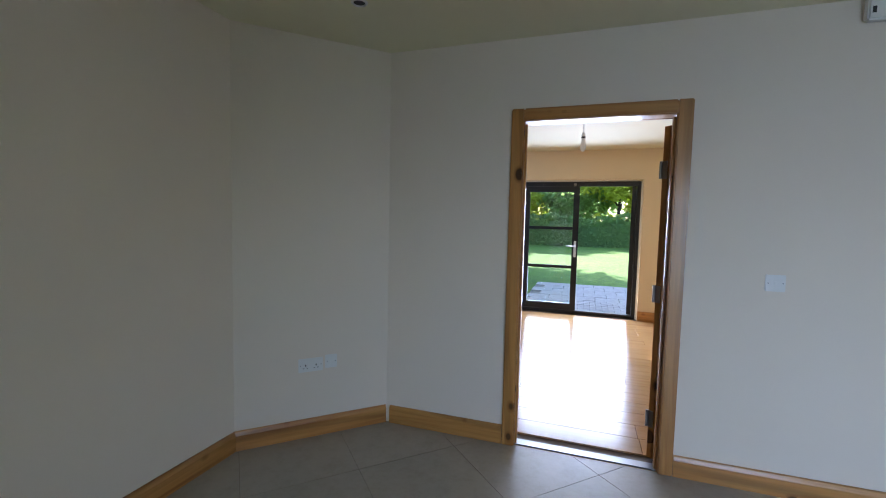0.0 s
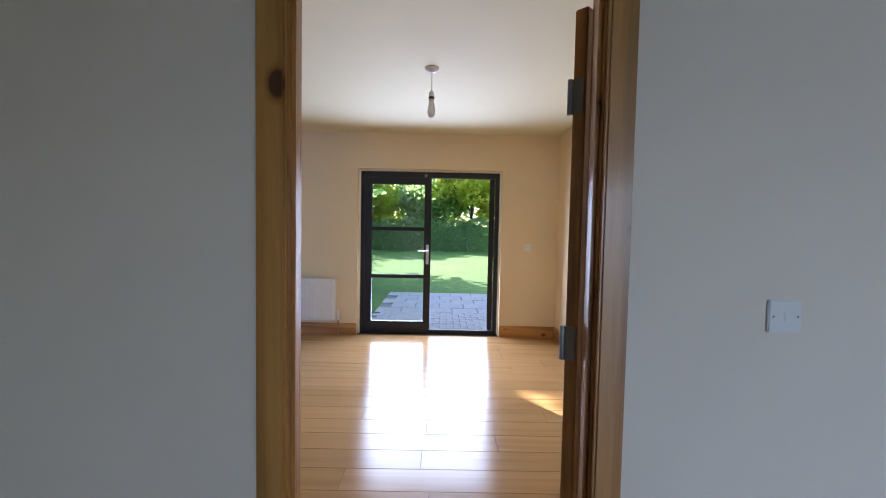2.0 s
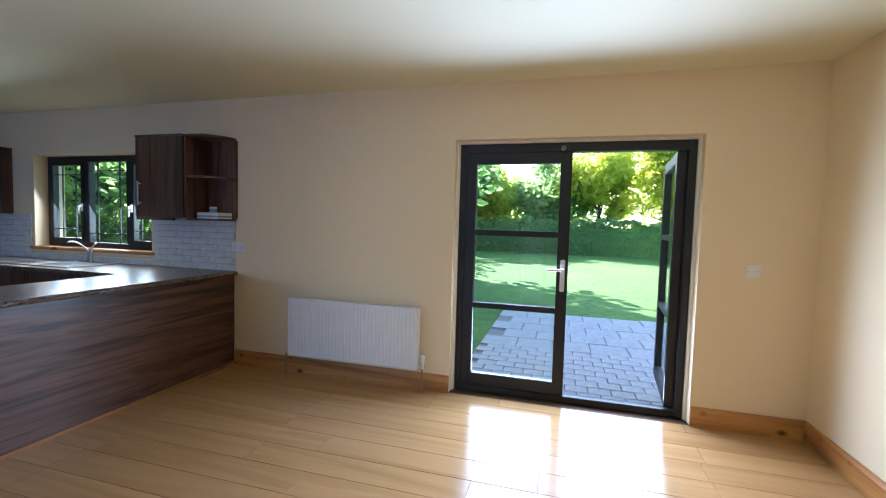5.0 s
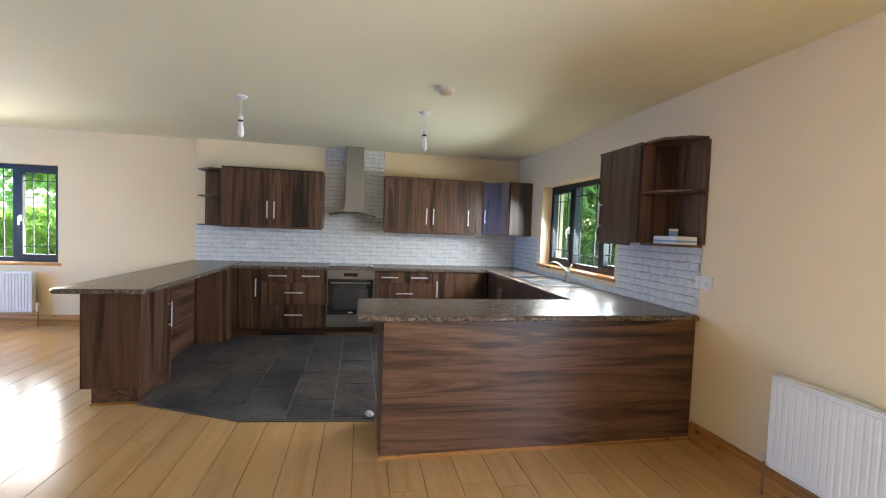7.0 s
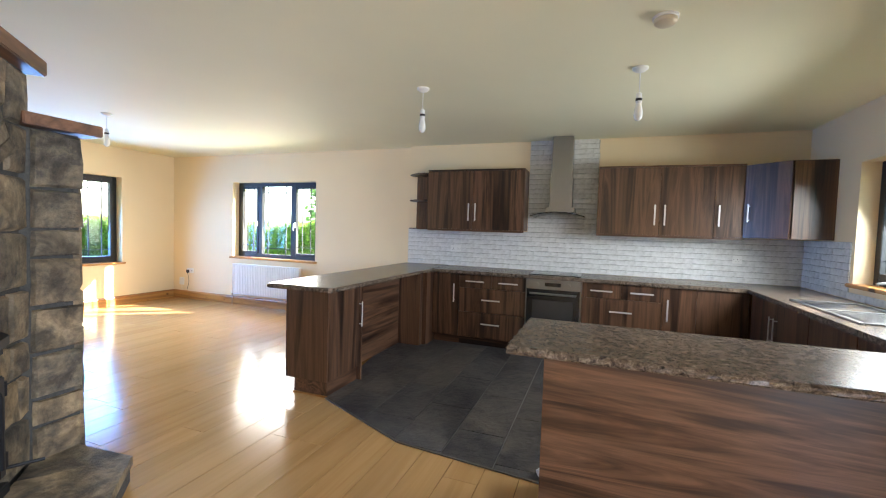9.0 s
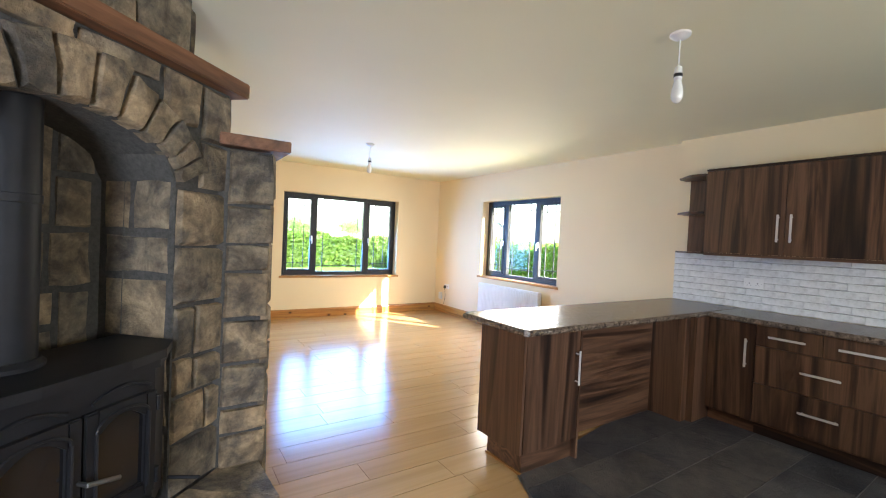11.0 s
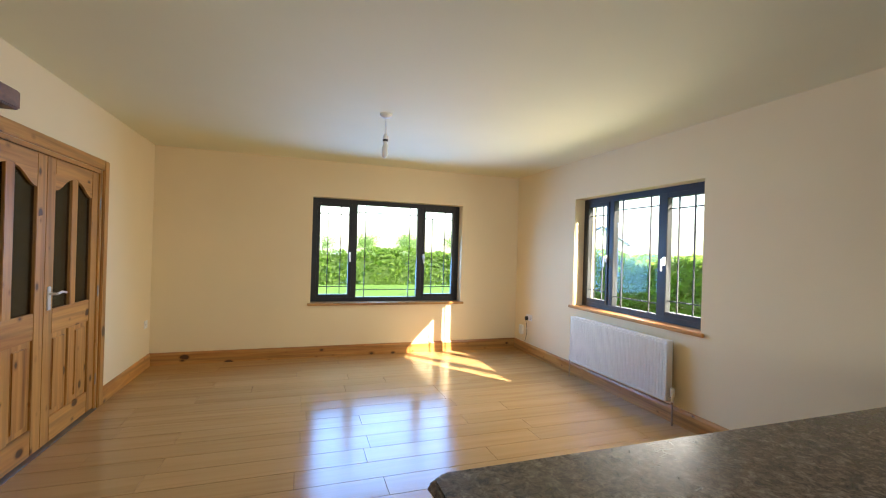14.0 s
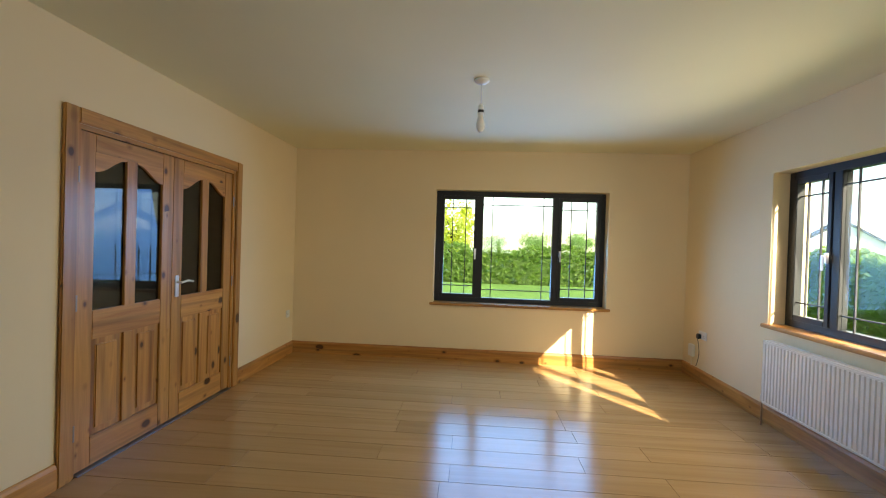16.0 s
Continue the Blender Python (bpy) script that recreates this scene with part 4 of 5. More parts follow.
part("handle", bm, CHROME, dr, "steel bar handle", local=False)

# open end shelf by the cooker wall
es = thing("end_shelf", (-6.45, 2.425, Z0), 0, "walnut laminate open end shelf with clipped corners", "shelf", "fitted kitchen units")
part("back_panel", box(bmesh.new(), K + 0.002, 2.295, Z0, K + 0.02, 2.573, 2.07), WALNUT_Z, es, local=False)
part("side_panel", box(bmesh.new(), K + 0.0205, 2.555, Z0, XU - 0.02, 2.573, 2.07), WALNUT_Z, es, local=False)
for z in (Z0, 1.73, 2.07):
    part("shelf", prism(bmesh.new(), [(K + 0.002, 2.245), (K + 0.14, 2.245), (XU - 0.01, 2.425), (XU - 0.01, 2.5545), (K + 0.002, 2.5545)], z + 0.0005 if z > 1.4 else z - 0.016, z + 0.018 if z > 1.4 else z - 0.0005), WALNUT_X, es, local=False)

# wall cabinet and open quarter-round shelf by the window
cu = thing("wall_cabinet", (-3.56, 6.5, Z0), 0, "walnut laminate wall cabinet beside the kitchen window", "wall cabinet", "fitted kitchen units")
part("body", box(bmesh.new(), -3.83, 6.36, Z0, -3.292, N - 0.002, Z1), WALNUT_Z, cu, local=False)
front(cu, -3.83, 6.34, Z0, Z1, 0.54, "s", handle=((-3.77, 6.34, 1.59), "z", 0.22))
part("cornice", box(bmesh.new(), -3.835, 6.335, Z1 + 0.0005, -3.292, N - 0.002, Z1 + 0.018, 0.003), WALNUT_X, cu, local=False)
part("pelmet", box(bmesh.new(), -3.83, 6.345, Z0 - 0.025, -3.40, 6.365, Z0 - 0.0005), WALNUT_X, cu, local=False)
qs = thing("corner_shelf", (-3.13, 6.5, Z0), 0, "walnut laminate open end shelf with clipped boards", "shelf", "fitted kitchen units")
part("back_panel", box(bmesh.new(), -3.29, N - 0.02, Z0, -2.965, N - 0.002, Z1), WALNUT_Z, qs, local=False)
part("side_panel", box(bmesh.new(), -3.291, 6.36, Z0, -3.273, N - 0.0205, Z1), WALNUT_Z, qs, local=False)
for z, t in ((Z0 - 0.018, 0.018), (1.735, 0.018), (Z1, 0.018)):
    arc = [(-3.272, 6.362), (-3.10, 6.372), (-2.985, 6.50), (-2.966, N - 0.021)]
    part("shelf", prism(bmesh.new(), [(-3.272, N - 0.021)] + arc, z + 0.0005, z + t), WALNUT_X, qs, local=False)
for x, y, w, d, h, r in ((-3.175, 6.52, 0.165, 0.11, 0.055, 6), (-3.06, 6.53, 0.11, 0.16, 0.055, -4)):
    tb = thing("tissue_box", (x, y, Z0 + 0.0008), r, "small white and blue cardboard tissue box on the shelf", "box")
    part("carton", box(bmesh.new(), -w / 2, -d / 2, 0, w / 2, d / 2, h, 0.002), PAPER, tb)
    part("printed_band", box(bmesh.new(), -w / 2 - 0.0006, -d / 2 - 0.0006, 0.012, w / 2 + 0.0006, d / 2 + 0.0006, 0.028), BLUE_CARD, tb, "pale blue band")
    part("opening", box(bmesh.new(), -w / 4, -d / 6, h, w / 4, d / 6, h + 0.001), BLUE_CARD, tb)
jar = thing("jar", (-3.14, 6.53, Z0 + 0.0575), 0, "small pale tub with a white lid on the boxes", "jar")
part("glass", lathe(bmesh.new(), [(0.028, 0), (0.03, 0.006), (0.03, 0.03), (0.027, 0.035)], 0, 0, 16), BLUE_CARD, jar, smooth=True)
part("lid", lathe(bmesh.new(), [(0.031, 0.0352), (0.031, 0.05), (0.029, 0.052)], 0, 0, 16), PAPER, jar, smooth=True)

# cooker hood
hdx = thing("cooker_hood", (-6.4, 4.222, 1.58), 0, "stainless steel chimney hood with a curved glass canopy", "cooker hood")
part("chimney", box(bmesh.new(), K + 0.012, 4.106, 1.66, -6.34, 4.338, CEIL - 0.002, 0.002), STEEL, hdx, local=False)
part("chimney_sleeve", box(bmesh.new(), K + 0.012, 4.098, 1.66, -6.332, 4.346, 2.02, 0.002), STEEL, hdx, local=False)
part("motor_box", box(bmesh.new(), K + 0.012, 4.06, 1.605, -6.27, 4.384, 1.6595, 0.004), STEEL, hdx, local=False)
bm = bmesh.new()
n, rows = 14, []
for i in range(n + 1):
    f = i / n
    y = 3.905 + 0.60 * f
    z = 1.60 - 0.045 * (2 * f - 1) ** 2
    xo = -6.12 + 0.05 * math.sin(math.pi * f)
    rows.append([bm.verts.new((x, y, z + t)) for x, t in ((K + 0.014, 0), (xo, 0), (xo, 0.008), (K + 0.014, 0.008))])
for p, q in zip(rows, rows[1:]):
    for k in range(4):
        bm.faces.new((p[k], p[(k + 1) % 4], q[(k + 1) % 4], q[k]))
bm.faces.new(rows[0])
bm.faces.new(rows[-1][::-1])
bm.transform(Matrix.Translation((0, 0, -0.008)))
part("canopy", bm, OVEN_GLASS, hdx, "curved smoked glass canopy", local=False, smooth=True)

# ---------------------------------------------------------------- radiators, lamps, switches
def radiator(at, rz, length, label, groove=0.0075):
    """A panel radiator on a wall: local x along it, -y into the room."""
    r = thing("radiator", at, rz, label, "radiator", "panel radiators")
    z0, z1 = 0.19, 0.69
    bm = bmesh.new()
    n = int(length / 0.0333)
    st = length / n
    pts = []
    for i in range(n):
        x = i * st
        pts += [(x, -0.105), (x + st * 0.55, -0.105), (x + st * 0.68, groove - 0.105), (x + st * 0.87, groove - 0.105)]
    pts += [(length, -0.105), (length, -0.045), (0, -0.045)]
    prism(bm, pts, z0 + 0.02, z1 - 0.02)
    box(bm, 0.0, -0.106, z0, length, -0.045, z0 + 0.0195, 0.004)
    box(bm, 0.0, -0.106, z1 - 0.0195, length, -0.045, z1 - 0.002, 0.004)
    part("panel", bm, WHITE_METAL, r)
    bm = bmesh.new()
    for i in range(int(length / 0.02) - 1):
        box(bm, 0.012 + i * 0.02, -0.102, z1 - 0.0015, 0.022 + i * 0.02, -0.049, z1 + 0.004)
    box(bm, 0.0, -0.108, z1 - 0.0015, length, -0.1025, z1 + 0.006)
    box(bm, 0.0, -0.0485, z1 - 0.0015, length, -0.043, z1 + 0.006)
    part("grille", bm, WHITE_METAL, r)
    for x in (-0.002, length):
        part("side_cover", box(bmesh.new(), x, -0.108, z0 + 0.01, x + 0.002, -0.043, z1 + 0.004), WHITE_METAL, r)
    for x in (0.15, length - 0.15):
        part("bracket", box(bmesh.new(), x - 0.02, -0.0445, 0.25, x + 0.02, -0.0005, 0.62), WHITE_METAL, r)
    for x, big in ((-0.04, 0), (length + 0.04, 1)):
        bm = rod(bmesh.new(), (x, -0.075, 0.0), (x, -0.075, 0.21), 0.0075, 10)
        part("pipe", bm, COPPER, r, "painted copper tail pipe")
        bm = rod(bmesh.new(), (x, -0.075, 0.195), (x, -0.075, 0.24), 0.013, 10)
        rod(bm, (x, -0.075, 0.222), (x + (0.038 if x < 0 else -0.038), -0.075, 0.222), 0.009, 10)
        part("valve", bm, CHROME, r)
        if big:
            part("valve_head", lathe(bmesh.new(), [(0.016, 0.2402), (0.019, 0.25), (0.019, 0.30), (0.014, 0.31)], x, -0.075, 14), WHITE_PLASTIC, r, "white thermostatic head", smooth=True)
    return r


radiator((-2.335, N, 0), 0, 1.205, "white panel radiator below the wall by the patio door", 0.002)
radiator((D, 4.42, 0), -90, 1.2, "white panel radiator beside the pine door", 0.0035)
radiator((W, -1.0, 0), 90, 1.33, "white ribbed panel radiator under the side window")


def pendant():
    p = thing("pendant_lamp", (0.065, 4.54, CEIL), 0, "white ceiling rose with a bare bulb on a short flex", "pendant lamp", "bare pendant bulbs")
    part("ceiling_rose", lathe(bmesh.new(), [(0.05, -0.0005), (0.05, -0.012), (0.035, -0.024), (0.012, -0.034)], 0, 0, 20), WHITE_PLASTIC, p, smooth=True)
    part("flex", rod(bmesh.new(), (0, 0, -0.03), (0, 0, -0.17), 0.0035, 8), WHITE_PLASTIC, p)
    h = part("lamp_holder", lathe(bmesh.new(), [(0.008, -0.165), (0.017, -0.172), (0.019, -0.20), (0.0195, -0.235), (0.0175, -0.238)], 0, 0, 16), WHITE_PLASTIC, p, smooth=True)
    part("cap_ring", lathe(bmesh.new(), [(0.021, -0.205), (0.0215, -0.222), (0.0205, -0.2225), (0.02, -0.2055)], 0, 0, 16), BLACK_PLASTIC, h)
    part("bulb", lathe(bmesh.new(), [(0.016, -0.2385), (0.021, -0.258), (0.027, -0.288), (0.029, -0.312), (0.025, -0.335), (0.015, -0.350), (0.004, -0.355)], 0, 0, 18), BULB, p, "frosted glass bulb", smooth=True)
    return p


pend = pendant()
for x, y in ((-4.38, 4.87), (-4.39, 3.285), (-4.26, -0.33)):
    copy_thing(pend, pose(x, y, CEIL))

sm = thing("smoke_alarm", (-3.69, 4.93, CEIL), 0, "round off-white smoke alarm on the ceiling", "smoke alarm")
part("base", lathe(bmesh.new(), [(0.062, -0.0005), (0.062, -0.012), (0.058, -0.014)], 0, 0, 24), WHITE_PLASTIC, sm)
part("cover", lathe(bmesh.new(), [(0.056, -0.0145), (0.054, -0.032), (0.042, -0.042), (0.015, -0.045)], 0, 0, 24), plain("yellowed_plastic", (0.62, 0.52, 0.36), 0.5), sm, smooth=True)

dl = thing("downlight", (-1.0, 1.89, CEIL), 0, "small round recessed ceiling downlight in the hall", "downlight")
part("bezel", lathe(bmesh.new(), [(0.042, -0.0005), (0.042, -0.004), (0.034, -0.010), (0.03, -0.004), (0.03, -0.001)], 0, 0, 24), CHROME, dl, smooth=True)
part("lens", lathe(bmesh.new(), [(0.029, -0.0012), (0.029, -0.003), (0.01, -0.004)], 0, 0, 20), BLACK_PLASTIC, dl)

ab = thing("alarm_box", (1.40, HS, 2.425), 0, "white plastic sensor box high on the hall wall", "sensor")
part("case", box(bmesh.new(), -0.075, -0.045, -0.05, 0.075, -0.0005, 0.06, 0.008), WHITE_PLASTIC, ab)
part("led", box(bmesh.new(), -0.06, -0.0462, -0.02, -0.045, -0.0452, 0.01), BLACK_PLASTIC, ab)


def plate(name, at, rz, w, kind, label):
    p = thing(name, at, rz, label, "socket" if kind == "socket" else "switch")
    part("plate", box(bmesh.new(), -w / 2, -0.010, -0.043, w / 2, -0.0005, 0.043, 0.003), WHITE_PLASTIC, p)
    n = max(1, round(w / 0.075)) if kind == "socket" else 3 if w > 0.1 else 1
    for i in range(n):
        c = (i - (n - 1) / 2) * (0.065 if kind == "socket" else 0.024)
        if kind == "socket":
            part("rocker", box(bmesh.new(), c - 0.006, -0.0135, 0.014, c + 0.006, -0.0102, 0.032, 0.001), WHITE_PLASTIC, p)
            for dx, dz, h in ((0, 0.0, 0.010), (-0.011, -0.018, 0.004), (0.011, -0.018, 0.004)):
                part("slot", box(bmesh.new(), c + dx - 0.0035, -0.0108, dz - h / 2, c + dx + 0.0035, -0.0101, dz + h / 2), BLACK_PLASTIC, p)
        else:
            part("rocker", box(bmesh.new(), c - 0.005, -0.0135, -0.012, c + 0.005, -0.0102, 0.012, 0.001), WHITE_PLASTIC, p, "grey-edged rocker")
    for dx in (-w / 2 + 0.012, w / 2 - 0.012):
        part("screw", rod(bmesh.new(), (dx, -0.0101, 0), (dx, -0.0112, 0), 0.003, 8), STEEL, p)
    return p


plate("light_switch", (1.06, HS, 1.12), 0, 0.088, "switch", "white light switch plate on the hall wall")
plate("light_switch", (1.22, N, 1.12), 0, 0.088, "switch", "white light switch plate beside the patio door")
plate("socket", (-2.945, N - 0.006, 1.12), 0, 0.15, "socket", "white double socket at the end of the wall tiles")
plate("socket", (K + 0.012, 6.06, 1.14), 90, 0.088, "socket", "white single socket on the tiled kitchen wall")
plate("socket", (K + 0.012, 2.88, 1.12), 90, 0.15, "socket", "white double socket on the tiled kitchen wall")
plate("socket", (E, -2.34, 0.49), -90, 0.088, "socket", "white single socket low on the living room wall")
plate("socket", (W, -2.08, 0.50), 90, 0.15, "socket", "white double socket by the room corner")
plate("socket", (-1.40, 2.26, 0.48), 45, 0.075, "phone", "small white phone point on the angled hall wall")
plate("socket", (-1.49, 2.17, 0.47), 45, 0.15, "socket", "white double socket on the angled hall wall")
pg = thing("plug", (W, -2.115, 0.49), 90, "black plug in the socket with its lead hanging", "plug")
part("body", box(bmesh.new(), -0.024, -0.045, -0.028, 0.024, -0.0112, 0.024, 0.006), BLACK_PLASTIC, pg)
bm = bmesh.new()
prev = Vector((0, -0.04, -0.02))
for i in range(1, 9):
    f = i / 8
    p = Vector((0.05 * math.sin(f * 3), -0.04 - 0.01 * f, -0.02 - 0.30 * f))
    rod(bm, prev, p, 0.003, 6)
    prev = p
part("lead", bm, BLACK_PLASTIC, pg)
rt = thing("router", (W, -2.27, 0.24), 90, "small white phone box on the wall above the skirting", "phone box")
part("case", box(bmesh.new(), -0.045, -0.035, 0, 0.045, -0.0005, 0.13, 0.006), WHITE_PLASTIC, rt)
part("cable", rod(bmesh.new(), (0.01, -0.02, -0.10), (0.0, -0.02, 0.0), 0.003, 6), WHITE_PLASTIC, rt)

# a scrap left on the kitchen floor at the peninsula's foot
sc = thing("paper_scrap", (-3.58, 4.42, 0.011), 20, "crumpled white paper scrap on the floor", "paper")
bm = bmesh.new()
rng = random.Random(5)
bmesh.ops.create_icosphere(bm, subdivisions=2, radius=0.035)
for v in bm.verts:
    v.co = Vector((v.co.x * 1.2, v.co.y * 0.8, v.co.z * 0.5 + 0.017)) * rng.uniform(0.8, 1.15)
    v.co.z = max(0, v.co.z)
part("sheet", bm, PAPER, sc)

# ---------------------------------------------------------------- fireplace and stove
FP = thing("fireplace", (-2.5, 2.0, 0), 45, "corner chimney breast of rough grey fieldstone with an arched opening", "fireplace")
AU0, AU1, AZ0, AZ1 = 0.325, 1.225, 1.58, 1.80          # arch: sides, springing and crown
UC, UR = (AU0 + AU1) / 2, (AU1 - AU0) / 2
UEND = 1.98


def arch_z(u):
    return AZ0 + (AZ1 - AZ0) * math.sqrt(max(0.0, 1 - ((u - UC) / UR) ** 2))


# mortar core round the opening, 12 mm behind the stones' faces
bm = bmesh.new()
box(bm, 0.0, -0.44, 0, AU0, -0.03, 2.074)
box(bm, AU1, -0.44, 0, UEND, -0.03, 2.074)
n = 14
arc = [(AU0 + (AU1 - AU0) * i / n, arch_z(AU0 + (AU1 - AU0) * i / n)) for i in range(n + 1)]
upright(bm, [(AU0, 2.074)] + arc + [(AU1, 2.074)], -0.44, -0.03)
box(bm, AU0 - 0.05, -0.485, 0, AU1 + 0.05, -0.441, 1.9)
core = part("mortar", bm, MORTAR, FP)
bm = bmesh.new()
box(bm, -2.69, 1.42, 0, E - 0.002, 2.02, 1.80)
box(bm, -2.29, 1.45, 1.80, E - 0.002, 1.97, CEIL - 0.002)
part("mortar", bm, MORTAR, FP, local=False)
bm = bmesh.new()
prism(bm, [(-1.55, HN + 0.002), (-0.722, HN + 0.002), (-0.722, 3.395), (-1.12, 3.395)], 0, 1.80)
part("mortar", bm, MORTAR, FP, local=False)
bm = bmesh.new()
box(bm, 0.16, -0.46, 2.153, UEND, -0.13, CEIL - 0.002)
part("mortar", bm, MORTAR, FP)

RS = random.Random(11)


def stone_mesh(poly, depth, bulge):
    """A hewn stone: a polygon in x and z with a chipped rim and a humped face towards +y."""
    bm = bmesh.new()
    cx, cz = sum(p[0] for p in poly) / len(poly), sum(p[1] for p in poly) / len(poly)
    ring = []
    for (ax, az), (bx, bz) in zip(poly, poly[1:] + poly[:1]):
        ring += [(ax, az), ((ax + bx) / 2 + RS.uniform(-0.006, 0.006), (az + bz) / 2 + RS.uniform(-0.006, 0.006))]
    k = len(ring)
    back = [bm.verts.new((x, -depth, z)) for x, z in ring]
    rim = [bm.verts.new((cx + (x - cx) * 0.992, -0.010 + RS.uniform(-0.004, 0.003), cz + (z - cz) * 0.992)) for x, z in ring]
    top = [bm.verts.new((cx + (x - cx) * 0.90 + RS.uniform(-0.006, 0.006), bulge * RS.uniform(0.1, 1.0), cz + (z - cz) * 0.90 + RS.uniform(-0.008, 0.008))) for x, z in ring]
    mid = bm.verts.new((cx + RS.uniform(-0.02, 0.02), bulge * RS.uniform(0.7, 1.3), cz + RS.uniform(-0.02, 0.02)))
    for i in range(k):
        j = (i + 1) % k
        bm.faces.new((back[i], back[j], rim[j], rim[i]))
        bm.faces.new((rim[i], rim[j], top[j], top[i]))
        bm.faces.new((top[i], top[j], mid))
    return finish(bm, "stone", STONE, True)


def split(x0, z0, x1, z1, res):
    """Cuts a rectangle into uneven courses of stones."""
    w, h = x1 - x0, z1 - z0
    big = RS.uniform(0.26, 0.50)
    if max(w, h) < big or (w < 0.21 and h < 0.42):
        res.append((x0, z0, x1, z1))
    elif h > w * RS.uniform(0.8, 1.5):
        m = z0 + h * RS.uniform(0.36, 0.64)
        split(x0, z0, x1, m, res)
        split(x0, m, x1, z1, res)
    else:
        m = x0 + w * RS.uniform(0.36, 0.64)
        split(x0, z0, m, z1, res)
        split(m, z0, x1, z1, res)


def stone_face(m, x0, z0, x1, z1, gap=0.0075):
    """Stones over a rectangle of a face; m puts local x, z on the face, +y outwards."""
    cells = []
    split(x0, z0, x1, z1, cells)
    for a, b, c, d in cells:
        j = [RS.uniform(-0.012, 0.012) for _ in range(8)]
        poly = [(a + gap + j[0], b + gap + abs(j[1]) * 0.5), (c - gap + j[2] * 0.4, b + gap + j[3] * 0.4), (c - gap - abs(j[4]) * 0.5, d - gap + j[5] * 0.4), (a + gap + j[6] * 0.4, d - gap - abs(j[7]) * 0.5)]
        piece("stone", stone_mesh(poly, 0.05, RS.uniform(0.002, 0.012)), FP, m)


F45 = pose(-2.5, 2.0, 0, 0, 0, 45)
back = F45 @ Matrix.Translation((0, -0.012, 0))
stone_face(back, 0.0, 0.12, AU0, 1.56)
stone_face(back, AU1, 0.12, UEND, 1.56)
# arch ring: voussoirs that fan out round the opening
nv = 13
for i in range(nv):
    f0, f1 = (i + 0.06) / nv, (i + 0.94) / nv
    pts = []
    for f, r in ((f0, 0), (f1, 0), (f1, 1), (f0, 1)):
        th = math.pi * (1 - f)
        iu, iz = UC + UR * math.cos(th), AZ0 + (AZ1 - AZ0) * math.sin(th)
        ln = 0.19 + RS.uniform(-0.03, 0.03)
        nx, nz = math.cos(th) * 0.85, 0.35 + math.sin(th) * 0.75
        q = math.hypot(nx, nz)
        pts.append((iu + r * ln * nx / q, iz + r * ln * nz / q))
    piece("stone", stone_mesh(pts, 0.06, 0.018), FP, F45 @ Matrix.Translation((0, -0.006, 0)))
stone_face(back, 0.0, 1.56, 0.20, 2.07)
stone_face(back, 1.36, 1.56, UEND, 2.07)
stone_face(back, 0.20, 1.84, 0.42, 2.07)
stone_face(back, 1.12, 1.84, 1.36, 2.07)
stone_face(back, 0.42, 1.985, 0.77, 2.07)
stone_face(back, 0.77, 1.985, 1.12, 2.07)
# breast above the mantel, set back
stone_face(F45 @ Matrix.Translation((0, -0.112, 0)), 0.16, 2.17, UEND, CEIL - 0.01)
stone_face(pose(-2.308, 1.45, 0, 0, 0, 90), 0.0, 1.87, 0.54, CEIL - 0.01)
# right shoulder: a face to the kitchen and one to the living room
stone_face(pose(-2.705, 2.038, 0, 0, 0, 0), 0.0, 0.0, 0.235, 1.80)
stone_face(pose(-2.71, 1.42, 0, 0, 0, 90), 0.0, 0.0, 0.61, 1.80)
# left shoulder: its end to the door and its face to the dining room
stone_face(pose(-0.705, 3.415, 0, 0, 0, -90), 0.0, 0.0, 0.755, 1.80)
stone_face(pose(-1.14, 3.412, 0, 0, 0, 0), 0.0, 0.0, 0.428, 1.80)
# lining of the firebox
stone_face(F45 @ pose(0.36, -0.438, 0), 0.0, 0.15, 0.86, 1.80)
stone_face(F45 @ pose(AU0 + 0.002, -0.04, 0, 0, 0, -90), 0.0, 0.15, 0.38, 1.60)
stone_face(F45 @ pose(AU1 - 0.002, -0.42, 0, 0, 0, 90), 0.0, 0.15, 0.38, 1.60)

part("mantel", box(bmesh.new(), -0.06, -0.35, 2.075, UEND + 0.05, 0.045, 2.152, 0.006), BEAM, FP, "dark stained timber mantel beam")
part("shoulder_shelf", box(bmesh.new(), -2.775, 1.37, 1.807, -2.43, 2.085, 1.867, 0.005), BEAM, FP, "dark stained timber shelf", local=False)
bm = prism(bmesh.new(), [(-1.20, 3.44), (-1.60, 2.9), (-1.3, HN + 0.003), (-0.672, HN + 0.003), (-0.672, 3.44)], 1.807, 1.867)
part("shoulder_shelf", bm, BEAM, FP, "dark stained timber shelf", local=False)

hs = thing("hearth", (-2.2, 2.7, 0), 0, "raised hearth of rough grey flagstone", "hearth")
bm = prism(bmesh.new(), [(-2.66, 2.015), (-2.50, 2.015), (-1.12, 3.395), (-0.95, 3.395), (-0.95, 3.62), (-1.35, 3.74), (-2.69, 2.42)], 0.0, 0.085)
part("base", bm, MORTAR, hs, local=False)
edge = [(-2.67, 2.02), (-2.70, 2.43), (-2.24, 2.88), (-1.80, 3.32), (-1.36, 3.75), (-0.94, 3.63)]
inner = [(-2.47, 2.03), (-2.34, 2.17), (-1.98, 2.53), (-1.60, 2.91), (-1.25, 3.26), (-0.94, 3.40)]
